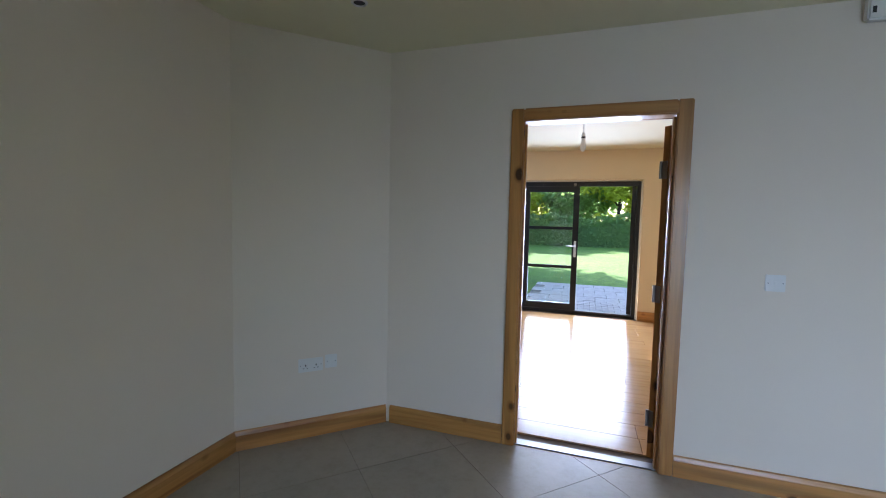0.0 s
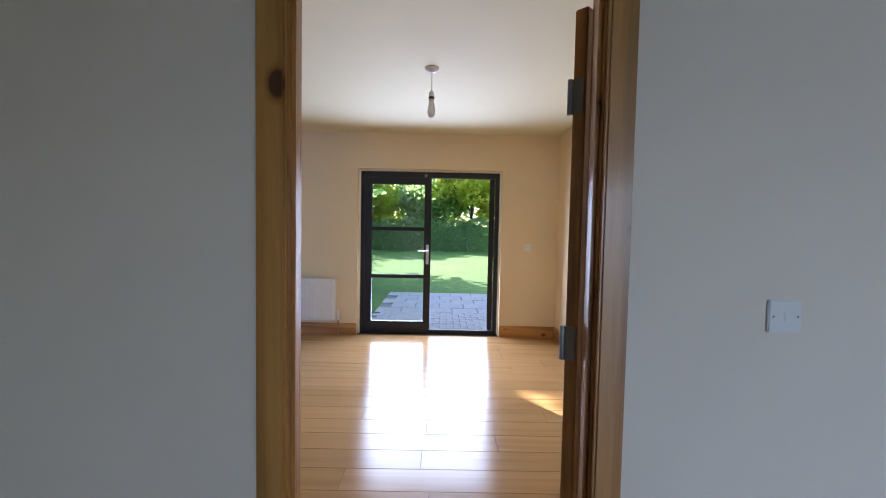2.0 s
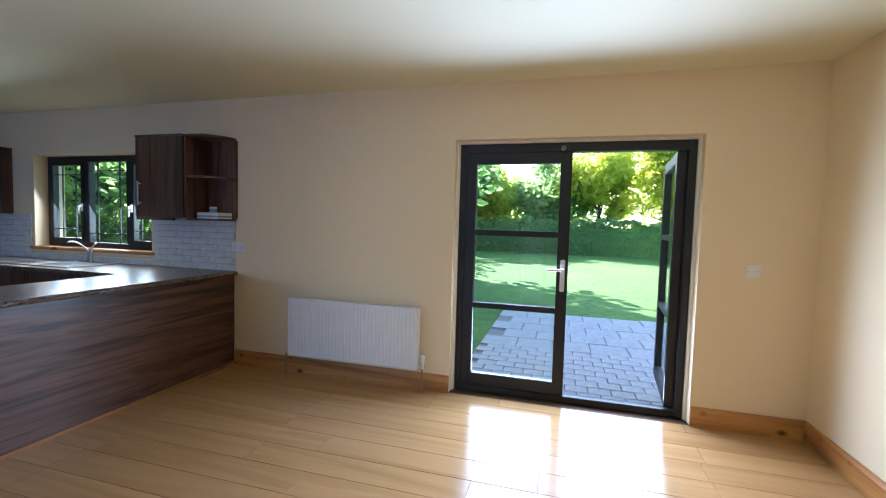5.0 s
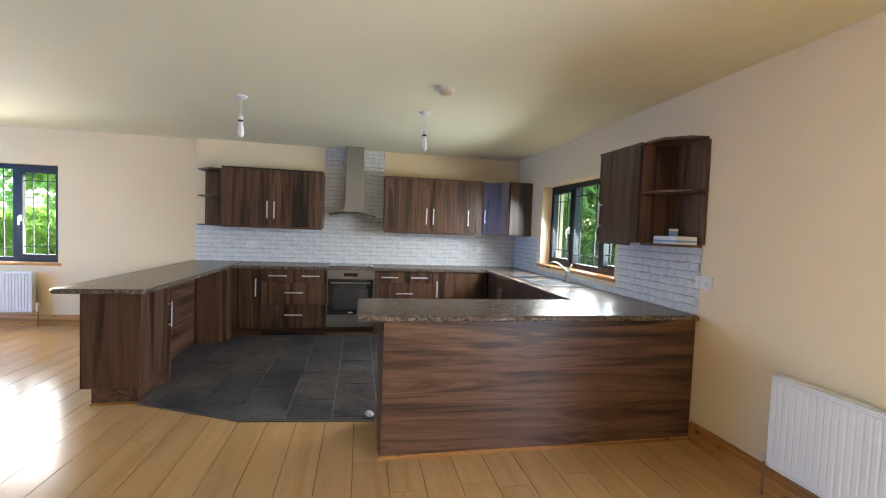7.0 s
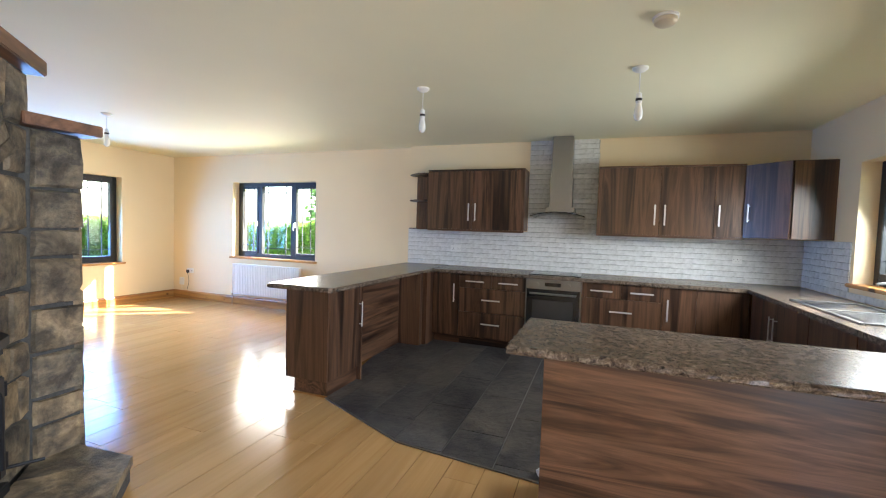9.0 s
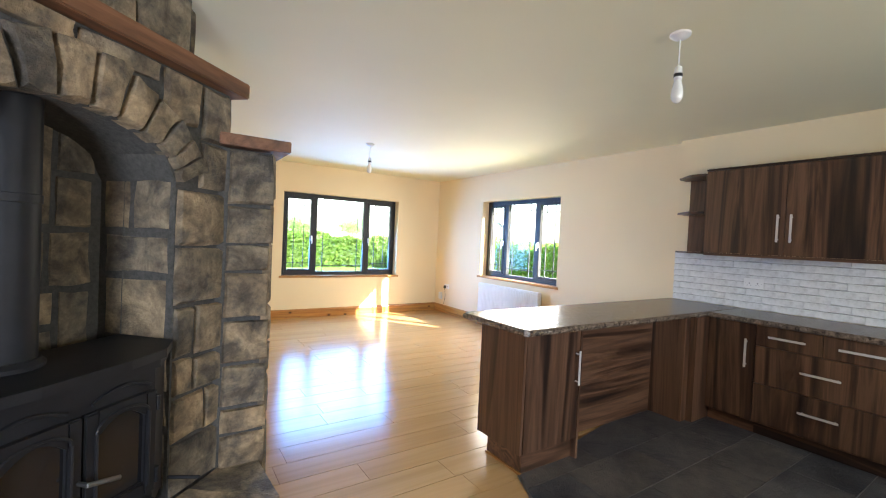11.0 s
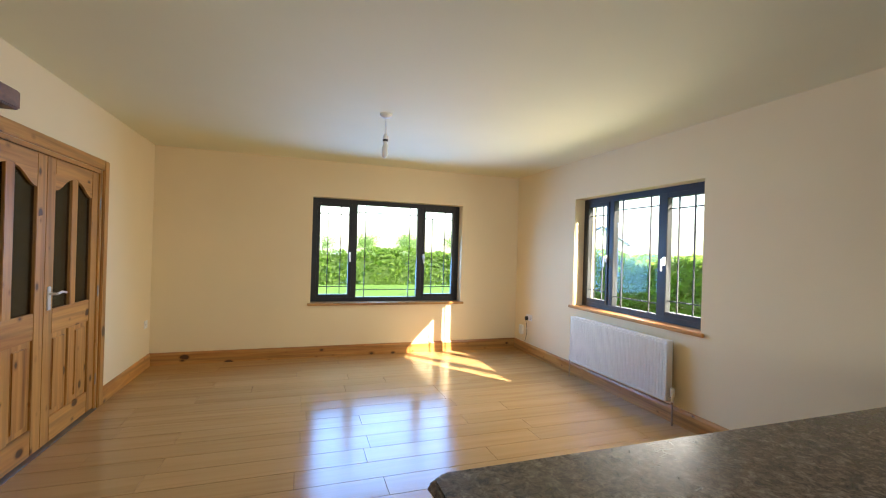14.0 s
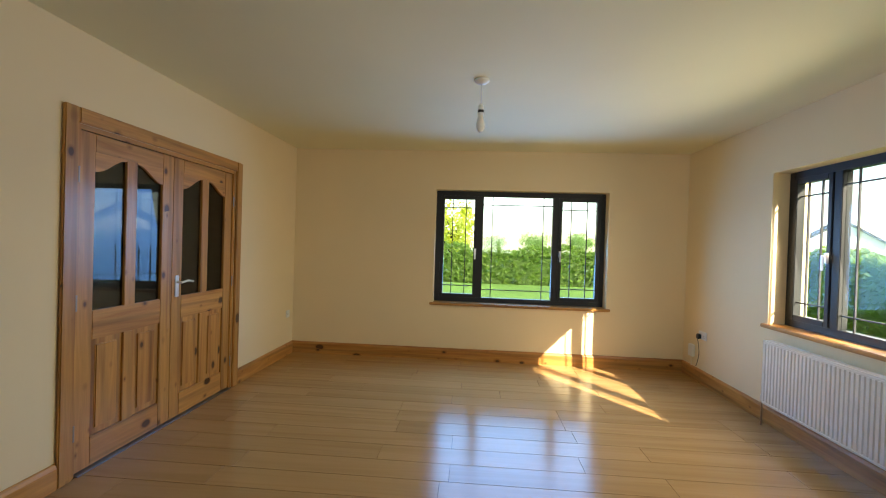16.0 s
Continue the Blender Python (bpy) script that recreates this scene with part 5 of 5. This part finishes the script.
for i in range(5):
    q = [inner[i], edge[i], edge[i + 1], inner[i + 1]][::-1]
    cx, cy = sum(p[0] for p in q) / 4, sum(p[1] for p in q) / 4
    rim = []
    for (ax, ay), (bx, by) in zip(q, q[1:] + q[:1]):
        for f in (0.0, 0.25, 0.5, 0.75):
            x, y = ax + (bx - ax) * f, ay + (by - ay) * f
            s = 0.985 + RS.uniform(-0.012, 0.012)
            rim.append((cx + (x - cx) * s, cy + (y - cy) * s))
    bm = prism(bmesh.new(), rim, 0.086, 0.135 + RS.uniform(-0.006, 0.006))
    part("flagstone", bm, STONE, hs, local=False)

st = thing("stove", (*(Vector((-2.5, 2.0)) + Vector((0.79, 0.79)) * math.sqrt(0.5)), 0.137), 45, "black cast-iron double-door wood stove on the hearth", "stove")
hw2 = 0.425
bm = bmesh.new()
prism(bm, [(-hw2, -0.28), (hw2, -0.28), (hw2, -0.02), (0.30, 0.06), (-0.30, 0.06), (-hw2, -0.02)], 0.08, 0.66)
part("body", bm, CAST_IRON, st)
bm = bmesh.new()
prism(bm, [(-hw2 - 0.03, -0.30), (hw2 + 0.03, -0.30), (hw2 + 0.03, -0.01), (0.33, 0.085), (0.15, 0.11), (-0.15, 0.11), (-0.33, 0.085), (-hw2 - 0.03, -0.01)], 0.70, 0.735)
prism(bm, [(-hw2 - 0.012, -0.29), (hw2 + 0.012, -0.29), (hw2 + 0.012, -0.015), (0.315, 0.07), (-0.315, 0.07), (-hw2 - 0.012, -0.015)], 0.6605, 0.6995)
part("top_plate", bm, CAST_IRON, st, "moulded cast-iron top")
for s in (-1, 1):
    x0, x1 = (-0.29, -0.003) if s < 0 else (0.003, 0.29)
    bm = bmesh.new()
    for q in ((x0, 0.16, x0 + 0.05, 0.58), (x1 - 0.05, 0.16, x1, 0.58), (x0 + 0.05, 0.16, x1 - 0.05, 0.22)):
        box(bm, q[0], 0.0605, q[1], q[2], 0.085, q[3], 0.006)
    m = 8
    arc = [(x0 + 0.05 + (x1 - x0 - 0.1) * i / m, 0.49 + 0.05 * math.sin(math.pi * i / m)) for i in range(m + 1)]
    upright(bm, [(x0 + 0.05, 0.58)] + arc + [(x1 - 0.05, 0.58)], 0.0605, 0.085)
    d = part("stove_door", bm, CAST_IRON, st, "cast-iron framed door")
    part("glass", box(bmesh.new(), x0 + 0.045, 0.062, 0.215, x1 - 0.045, 0.068, 0.545), OVEN_GLASS, d, "sooty stove glass")
    bm = bmesh.new()
    prev = None
    for i in range(13):
        a = math.pi * i / 12
        p = Vector(((x0 + x1) / 2 - 0.105 * math.cos(a), 0.088, 0.50 + 0.055 * math.sin(a)))
        if prev:
            rod(bm, prev, p, 0.006, 6)
        prev = p
    for x in (-0.105, 0.105):
        rod(bm, ((x0 + x1) / 2 + x, 0.088, 0.20), ((x0 + x1) / 2 + x, 0.088, 0.50), 0.006, 6)
    part("arched_bead", bm, CAST_IRON, d, "raised arched moulding", smooth=True)
    for z in (0.22, 0.52):
        part("hinge", rod(bmesh.new(), (s * 0.30, 0.075, z - 0.03), (s * 0.30, 0.075, z + 0.03), 0.012, 10), CAST_IRON, d)
    part("side_window", box(bmesh.new(), s * 0.40 - 0.001 if s < 0 else 0.3995, -0.24, 0.25, s * 0.40 + 0.001 if s < 0 else 0.4115, -0.08, 0.55, 0.003), CAST_IRON, st, "raised side panel")
    for y in (-0.23, -0.03):
        part("leg", lathe(bmesh.new(), [(0.02, 0.0), (0.026, 0.01), (0.018, 0.04), (0.03, 0.079)], s * 0.34, y, 10), CAST_IRON, st)
bm = rod(bmesh.new(), (0.02, 0.09, 0.36), (0.02, 0.13, 0.36), 0.008, 8)
rod(bm, (0.02, 0.128, 0.36), (-0.09, 0.135, 0.33), 0.009, 8)
part("handle", bm, STEEL, st, "steel spiral door handle")
bm = bmesh.new()
for s2 in (-1, 1):
    prev = None
    for i in range(11):
        f = i / 10
        p = Vector((s2 * (0.28 - 0.24 * f), 0.064, 0.60 + 0.035 * math.sin(f * math.pi)))
        if prev:
            rod(bm, prev, p, 0.007, 6)
        prev = p
part("frieze_scroll", bm, CAST_IRON, st, "cast scroll moulding under the top", smooth=True)
part("air_control", box(bmesh.new(), -0.28, 0.0605, 0.095, 0.28, 0.10, 0.14, 0.006), CAST_IRON, st, "ash lip")
part("damper_rod", rod(bmesh.new(), (-0.42, 0.02, 0.13), (-0.46, 0.15, 0.13), 0.008, 8), CAST_IRON, st)
part("flue_collar", lathe(bmesh.new(), [(0.11, 0.7355), (0.11, 0.75), (0.095, 0.765)], 0.06, -0.19, 24), CAST_IRON, st, smooth=True)
part("flue_pipe", lathe(bmesh.new(), [(0.088, 0.7655), (0.088, 1.30), (0.092, 1.302), (0.092, 1.33), (0.088, 1.332), (0.088, 1.72)], 0.06, -0.19, 24), CAST_IRON, st, "matt black flue pipe", smooth=True)

# ---------------------------------------------------------------- outside
bm = bmesh.new()
box(bm, -160, -160, -0.35, 160, 160, -0.16)
solid("ground", bm, LAWN, "sunlit mown lawn round the house", "lawn", "structure")
bm = bmesh.new()
box(bm, -0.98, N + OUT + 0.001, -0.159, 4.6, 10.75, -0.125)
patio_slab = solid("patio", bm, PAVING_SAND, "pale paved patio outside the glazed door", "patio", "structure")


def leaves(name, mat, n, place, size, rng, parent=None, label="", category="", kind="stuff", group=""):
    """Many small pointed leaves, each a folded pair of triangles; place(rng) gives a point and a size factor."""
    pts = np.empty((n, 4, 3))
    for i in range(n):
        c, k = place(rng)
        d = Vector((rng.gauss(0, 1), rng.gauss(0, 1), rng.gauss(0, 0.7))).normalized()
        e = d.orthogonal().normalized()
        e.rotate(Matrix.Rotation(rng.uniform(0, 6.28), 3, d))
        s = size * k * rng.uniform(0.6, 1.3)
        up = d.cross(e) * s * 0.15
        pts[i, 0], pts[i, 1], pts[i, 2], pts[i, 3] = c - d * s, c + e * s * 0.5 + up, c + d * s, c - e * s * 0.5 + up
    idx = np.arange(n * 4).reshape(n, 4)
    me = bpy.data.meshes.new(name)
    me.from_pydata(pts.reshape(-1, 3).tolist(), [], np.concatenate([idx[:, [0, 1, 2]], idx[:, [0, 2, 3]]]).tolist())
    me.materials.append(mat)
    ob = new(name, me)
    if parent:
        ob.parent = parent
    return tagged(ob, label, category, group, kind)


def hedge(at, rz, length, height, depth, seed, n, label, mat=HEDGE_LEAF, size=0.09):
    rng = random.Random(seed)
    h = thing("hedge", (*at, -0.16), rz, label, "hedge")
    bm = bmesh.new()
    steps = int(length / 0.8)
    rows = []
    for i in range(steps + 1):
        x = length * i / steps
        hh, dd2 = height * (0.84 + 0.06 * math.sin(i * 1.7 + seed)), depth * 0.40
        rows.append([bm.verts.new((x, y, z)) for y, z in ((-dd2, 0), (-dd2, hh * 0.8), (-dd2 * 0.6, hh), (dd2 * 0.6, hh), (dd2, hh * 0.8), (dd2, 0))])
    for p, q in zip(rows, rows[1:]):
        for k in range(6):
            bm.faces.new((p[k], p[(k + 1) % 6], q[(k + 1) % 6], q[k]))
    bm.faces.new(rows[0])
    bm.faces.new(rows[-1][::-1])
    part("core", bm, mat, h)

    def place(r):
        x = r.uniform(0, length)
        top = height * (0.93 + 0.07 * math.sin(x * 1.3 + seed) + 0.05 * math.sin(x * 4.1))
        if r.random() < 0.32:
            return Vector((x, r.uniform(-depth / 2, depth / 2), top + r.gauss(0, 0.05))), 1.0
        return Vector((x, r.choice((-1, 1)) * depth / 2 * r.uniform(0.72, 1.05), r.uniform(0.02, top))), 1.0
    leaves("foliage", mat, n, place, size, rng, h)
    return h


def tree(at, height, spread, seed, mat, n, label, size=0.16, low=0.25):
    rng = random.Random(seed)
    t = thing("tree", (*at, -0.16), rng.uniform(0, 360), label, "tree", "garden trees")
    bm = bmesh.new()
    th = height * 0.55
    rod(bm, (0, 0, 0), (0.1, 0.05, th), height * 0.022, 9, height * 0.011)
    tips = []
    for i in range(9):
        a = i * 2.4 + rng.uniform(-0.4, 0.4)
        z = th * rng.uniform(0.45, 1.0)
        p = Vector((0.1 * z / th, 0.05 * z / th, z))
        q = p + Vector((math.cos(a) * spread * rng.uniform(0.45, 0.8), math.sin(a) * spread * rng.uniform(0.45, 0.8), height * rng.uniform(0.12, 0.42)))
        rod(bm, p, q, height * 0.009, 7, height * 0.003)
        tips += [q, p.lerp(q, 0.6)]
    tips.append(Vector((0.1, 0.05, height * 0.9)))
    part("trunk", bm, BARK, t)
    clumps = [(c + Vector((rng.gauss(0, 0.25), rng.gauss(0, 0.25), rng.gauss(0, 0.2))) * spread * 0.4, spread * rng.uniform(0.22, 0.5)) for c in tips for _ in range(2)]
    clumps += [(Vector((rng.gauss(0, 0.45) * spread, rng.gauss(0, 0.45) * spread, height * rng.uniform(low, 0.7))), spread * rng.uniform(0.25, 0.5)) for _ in range(10)]

    def place(r):
        c, k = r.choice(clumps)
        d = Vector((r.gauss(0, 1), r.gauss(0, 1), r.gauss(0, 1))).normalized() * k * r.random() ** 0.4
        p = c + d
        p.z = max(0.15, p.z)
        return p, 1.0
    leaves("crown", mat, n, place, size, rng, t)
    return t


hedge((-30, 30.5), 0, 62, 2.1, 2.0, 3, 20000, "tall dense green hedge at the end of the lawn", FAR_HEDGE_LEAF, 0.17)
hedge((-30, -15.2), 0, 48, 1.5, 1.2, 4, 30000, "trimmed green beech hedge along the front garden", HEDGE_LEAF, 0.10)
hedge((-12.8, -14.5), 90, 42, 1.58, 1.2, 6, 30000, "trimmed green hedge along the side garden", HEDGE_LEAF, 0.10)
rt2 = random.Random(21)
for i in range(17):
    x = -27 + i * 3.3 + rt2.uniform(-0.8, 0.8)
    # these trees take BRIGHT_LEAF, so their sunlight is in the leaf colour
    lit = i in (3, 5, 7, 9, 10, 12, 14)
    tree((x, 32.5 + rt2.uniform(-1.0, 1.5)), rt2.uniform(5.6, 7.6), rt2.uniform(2.2, 2.8), 40 + i, BRIGHT_LEAF if lit else TREE_LEAF, 9000 if 3 < i < 13 else 5000, "leafy tree with sunlight put into its yellow-green leaves" if lit else "dark green leafy tree behind the lawn", 0.19, 0.06)
for x, y, h, s in ((-16.0, 24.0, 8.0, 3.4), (-11.0, 27.0, 8.0, 3.4), (-22.0, 20.0, 8.0, 3.4), (-26.0, 14.0, 7.5, 3.2)):
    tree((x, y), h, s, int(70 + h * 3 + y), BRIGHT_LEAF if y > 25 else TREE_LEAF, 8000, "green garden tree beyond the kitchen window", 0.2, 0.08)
for x, y, h, s in ((-21, -8, 6.0, 2.8), (-29, 4, 8.0, 3.6), (-34, -118, 5.5, 5.0), (-10, -128, 5.0, 5.0), (-22, -124, 6.0, 5.0), (4, -122, 5.5, 5.0), (-50, -118, 7.0, 6.0)):
    tree((x, y), h, s, int(170 + h * 3 - y), TREE_LEAF, 3600, "green tree beyond the garden hedge", 0.22, 0.2)

tree((-2.9, -20.5), 4.4, 1.5, 611, BRIGHT_LEAF, 1500, "pale green young tree beyond the hedge", 0.14, 0.3)
for x, y, h, s in ((-14.9, 10.2, 6.2, 2.5), (-15.6, 13.6, 6.6, 2.6), (-15.2, 7.4, 5.4, 2.2)):
    tree((x, y), h, s, int(700 + y * 10), TREE_LEAF, 6000, "green leafy tree behind the side hedge", 0.2, 0.05)
# out of view: two trees added only to hold sun off patio and floor
for x, y, h, s, n in ((-9.2, 16.8, 9.5, 3.2, 11000), (-6.4, 16.7, 9.5, 3.2, 11000)):
    tree((x, y), h, s, int(500 - x * 7), TREE_LEAF, n, "unseen tall tree added to shade the patio", 0.26, 0.4)

hz = thing("house", (-54, -60, -0.16), 150, "distant white gabled house with a dark slate roof", "house")
part("wall", upright(bmesh.new(), [(-4, 0), (4, 0), (4, 3.2), (0, 6.0), (-4, 3.2)], -6, 6), RENDER_WALL, hz)
for s in (-1, 1):
    bm = upright(bmesh.new(), [(s * 4.4, 2.95), (0, 6.05), (0, 6.3), (s * 4.4, 3.2)], -6.4, 6.4)
    part("roof", bm, ROOF_SLATE, hz)
for x in (-1.8, 1.8):
    wv = part("window", box(bmesh.new(), x - 0.6, -6.03, 0.9, x + 0.6, -5.99, 2.1), FRAME, hz)
    part("pane", box(bmesh.new(), x - 0.52, -6.04, 0.98, x + 0.52, -6.031, 2.02), OVEN_GLASS, wv)
wv = part("window", box(bmesh.new(), 4.0, -2, 0.9, 4.04, -0.6, 2.1), FRAME, hz)
part("pane", box(bmesh.new(), 4.041, -1.9, 0.98, 4.05, -0.7, 2.02), OVEN_GLASS, wv)

# ---------------------------------------------------------------- floor and wall pieces
def slab_mesh(name, w, d, t, mat, ch=0.002):
    bm = box(bmesh.new(), 0, 0, 0, w, d, t)
    top = [e for e in bm.edges if all(v.co.z > t - 1e-6 for v in e.verts)]
    bmesh.ops.bevel(bm, geom=top, offset=ch, segments=1, affect="EDGES")
    return finish(bm, name, mat)


PLW, PLL = 0.2, 1.3
rp = random.Random(3)
cache = {}


def lay_plank(x, y, length, width):
    key = (round(length, 3), round(width, 3))
    if key not in cache:
        cache[key] = slab_mesh("plank", length - 0.002, width - 0.0035, 0.0095, PLANK, 0.0007)
    piece("plank", cache[key], floor, pose(x, y, -0.0097))


y = S
while y < N - 0.01:
    w = min(PLW, N - y)
    yc = y + w / 2
    if yc < 2.3:
        x0, x1 = W, E
    elif yc < HN:
        x0, x1 = W, -2.0
    elif yc < 4.45:
        x0, x1 = -4.2 if yc < 3.6 else -3.75, D
    else:
        x0, x1 = -3.05, D
    x = x0 - rp.choice((0.0, 0.33, 0.66)) * PLL - rp.uniform(0, 0.1)
    while x < x1:
        a, c = max(x, x0), min(x + PLL, x1)
        if c - a > 0.05:
            lay_plank(a, y, c - a, w)
        x += PLL
    y += PLW
bm = box(bmesh.new(), DOOR[0], HS, -0.0099, DOOR[1], HN, -0.0005)
part("threshold_board", bm, PLANK, floor)

# patio pavers: small setts by the door, larger flags beyond
rv = random.Random(17)
sett = [slab_mesh("paver", 0.198, 0.158, 0.03, PAVER, 0.006), slab_mesh("paver", 0.438, 0.438, 0.03, PAVER, 0.006)]
yy, r = N + OUT + 0.003, 0
while yy < 10.5:
    small = r < 10
    w, d = (0.204, 0.164) if small else (0.445, 0.445)
    x = -0.97 + (w / 2 if r % 2 else 0)
    while x + w < 4.6:
        piece("paver", sett[0 if small else 1], patio_slab, pose(x, yy, -0.126 + rv.uniform(-0.003, 0.003), rv.uniform(-0.4, 0.4), rv.uniform(-0.4, 0.4)))
        x += w
    yy += d
    r += 1

# kitchen slate
REGION = [(K, 2.20), (-4.005, 2.69), (-3.615, 3.52), (-3.52, 4.47), (-3.52, 6.1), (K, 6.1)]
bm = prism(bmesh.new(), REGION, -0.0095, 0.002)
kitchen_floor = solid("floor_kitchen", bm, GROUT, "dark slate-coloured kitchen floor tiles with pale joints", "floor", "structure")
ts, tl = 0.333, 0.666
for r in range(14):
    for c in range(7):
        x = -6.6 + c * tl + (r % 2) * tl / 2 - tl / 2
        yy = 2.15 + r * ts
        g = 0.0032
        q = clip([(x + g, yy + g), (x + tl - g, yy + g), (x + tl - g, yy + ts - g), (x + g, yy + ts - g)], REGION)
        if len(q) >= 3:
            cx, cy = q[0]
            me = finish(prism(bmesh.new(), [(a - cx, b - cy) for a, b in q], 0, 0.0045), "tile", SLATE)
            piece("tile", me, kitchen_floor, pose(cx, cy, 0.0022))
bm = bmesh.new()
for a, c in zip(REGION[1:3], REGION[2:4]):
    d = Vector((c[0] - a[0], c[1] - a[1])).normalized() * 0.012
    prism(bm, [a, (a[0] + d.y, a[1] - d.x), (c[0] + d.y, c[1] - d.x), c], 0.0, 0.0078)
part("edge_trim", bm, STEEL, kitchen_floor, "thin metal edge trim")

# hall tiles, laid on the diagonal
HREG = [(HW, HB), (HE, HB), (HE, HS), (-1.11, HS), (HW, 1.86)]
bm = prism(bmesh.new(), HREG, -0.0095, 0.001)
hall_floor = solid("floor_hall", bm, HALL_GROUT, "large beige hall tiles laid diagonally", "floor", "structure")
hs2 = 0.6
for i in range(-9, 10):
    for j in range(-9, 10):
        g = 0.0015
        q = []
        for a, b in ((i * hs2 + g, j * hs2 + g), ((i + 1) * hs2 - g, j * hs2 + g), ((i + 1) * hs2 - g, (j + 1) * hs2 - g), (i * hs2 + g, (j + 1) * hs2 - g)):
            r = math.sqrt(0.5)
            q.append((-0.59 + (a - b) * r, 2.38 + (a + b) * r))
        q = clip(q, HREG)
        if len(q) >= 3:
            cx, cy = q[0]
            piece("tile", finish(prism(bmesh.new(), [(a - cx, b - cy) for a, b in q], 0, 0.003), "tile", HALL_TILE), hall_floor, pose(cx, cy, 0.0012))

# split-face tiles on the kitchen walls
rb = random.Random(9)
BH, BL = 0.0595, 0.29
variants = {}


def brick_mesh(length, k):
    key = (round(length, 2), k)
    if key not in variants:
        bm = bmesh.new()
        n = 4
        g = 0.0018
        lo, hi, flo, fhi = [], [], [], []
        for i in range(n + 1):
            x = 0.0006 + (length - 0.0012) * i / n
            lo.append(bm.verts.new((x, 0, g)))
            hi.append(bm.verts.new((x, 0, BH - g)))
            flo.append(bm.verts.new((x, -0.008 - rb.uniform(0, 0.006), g + max(0, rb.gauss(0.001, 0.005)))))
            fhi.append(bm.verts.new((x, -0.008 - rb.uniform(0, 0.006), BH - g - max(0, rb.gauss(0.001, 0.005)))))
        for i in range(n):
            bm.faces.new((flo[i], flo[i + 1], fhi[i + 1], fhi[i]))
            bm.faces.new((lo[i], lo[i + 1], flo[i + 1], flo[i]))
            bm.faces.new((fhi[i], fhi[i + 1], hi[i + 1], hi[i]))
        bm.faces.new((lo[0], flo[0], fhi[0], hi[0]))
        bm.faces.new((lo[n], hi[n], fhi[n], flo[n]))
        variants[key] = finish(bm, "tile", BRICK_TILE)
    return variants[key]


def tile_rows(parent, m, x0, x1, z0, z1, holes=()):
    """Courses of split tiles on a wall: local x along it, -y into the room."""
    z, r = z0, 0
    while z < z1 - 0.02:
        x = x0 - (r % 3) * BL / 3 - rb.uniform(0, 0.05)
        while x < x1:
            a, c = max(x, x0), min(x + BL, x1)
            for h in holes:
                if z + BH > h[2] + 0.01 and z < h[3]:
                    if h[0] <= a < h[1]:
                        a = h[1]
                    if h[0] < c <= h[1]:
                        c = h[0]
            if c - a > 0.02:
                piece("tile", brick_mesh(c - a, rb.randrange(4)), parent, m @ Matrix.Translation((a, -0.0005, z)))
            x += BL
        z += BH
        r += 1


part("grout", box(bmesh.new(), K + 0.0003, 2.18, TOP, K + 0.0012, N - 0.001, TOP + 8 * BH), TILE_GROUT, wall_kitchen, local=False)
part("grout", box(bmesh.new(), K + 0.0003, 3.815, TOP + 8 * BH, K + 0.0012, 4.625, CEIL - 0.012), TILE_GROUT, wall_kitchen, local=False)
part("grout", box(bmesh.new(), W3[1] + 0.045, N - 0.0012, TOP, -2.99, N - 0.0003, TOP + 8 * BH), TILE_GROUT, wall_north, local=False)
part("grout", box(bmesh.new(), -6.56, N - 0.0012, TOP, W3[0] - 0.045, N - 0.0003, TOP + 8 * BH), TILE_GROUT, wall_north, local=False)
tile_rows(wall_kitchen, pose(K, 0, 0, 0, 0, 90), 2.175, N - 0.001, TOP, TOP + 8 * BH)
tile_rows(wall_kitchen, pose(K, 0, 0, 0, 0, 90), 3.815, 4.625, TOP + 8 * BH, CEIL - 0.012)
tile_rows(wall_north, pose(0, N, 0), -6.56, -2.985, TOP, TOP + 8 * BH, [(W3[0] - 0.045, W3[1] + 0.045, W3[2] - 0.03, 3)])
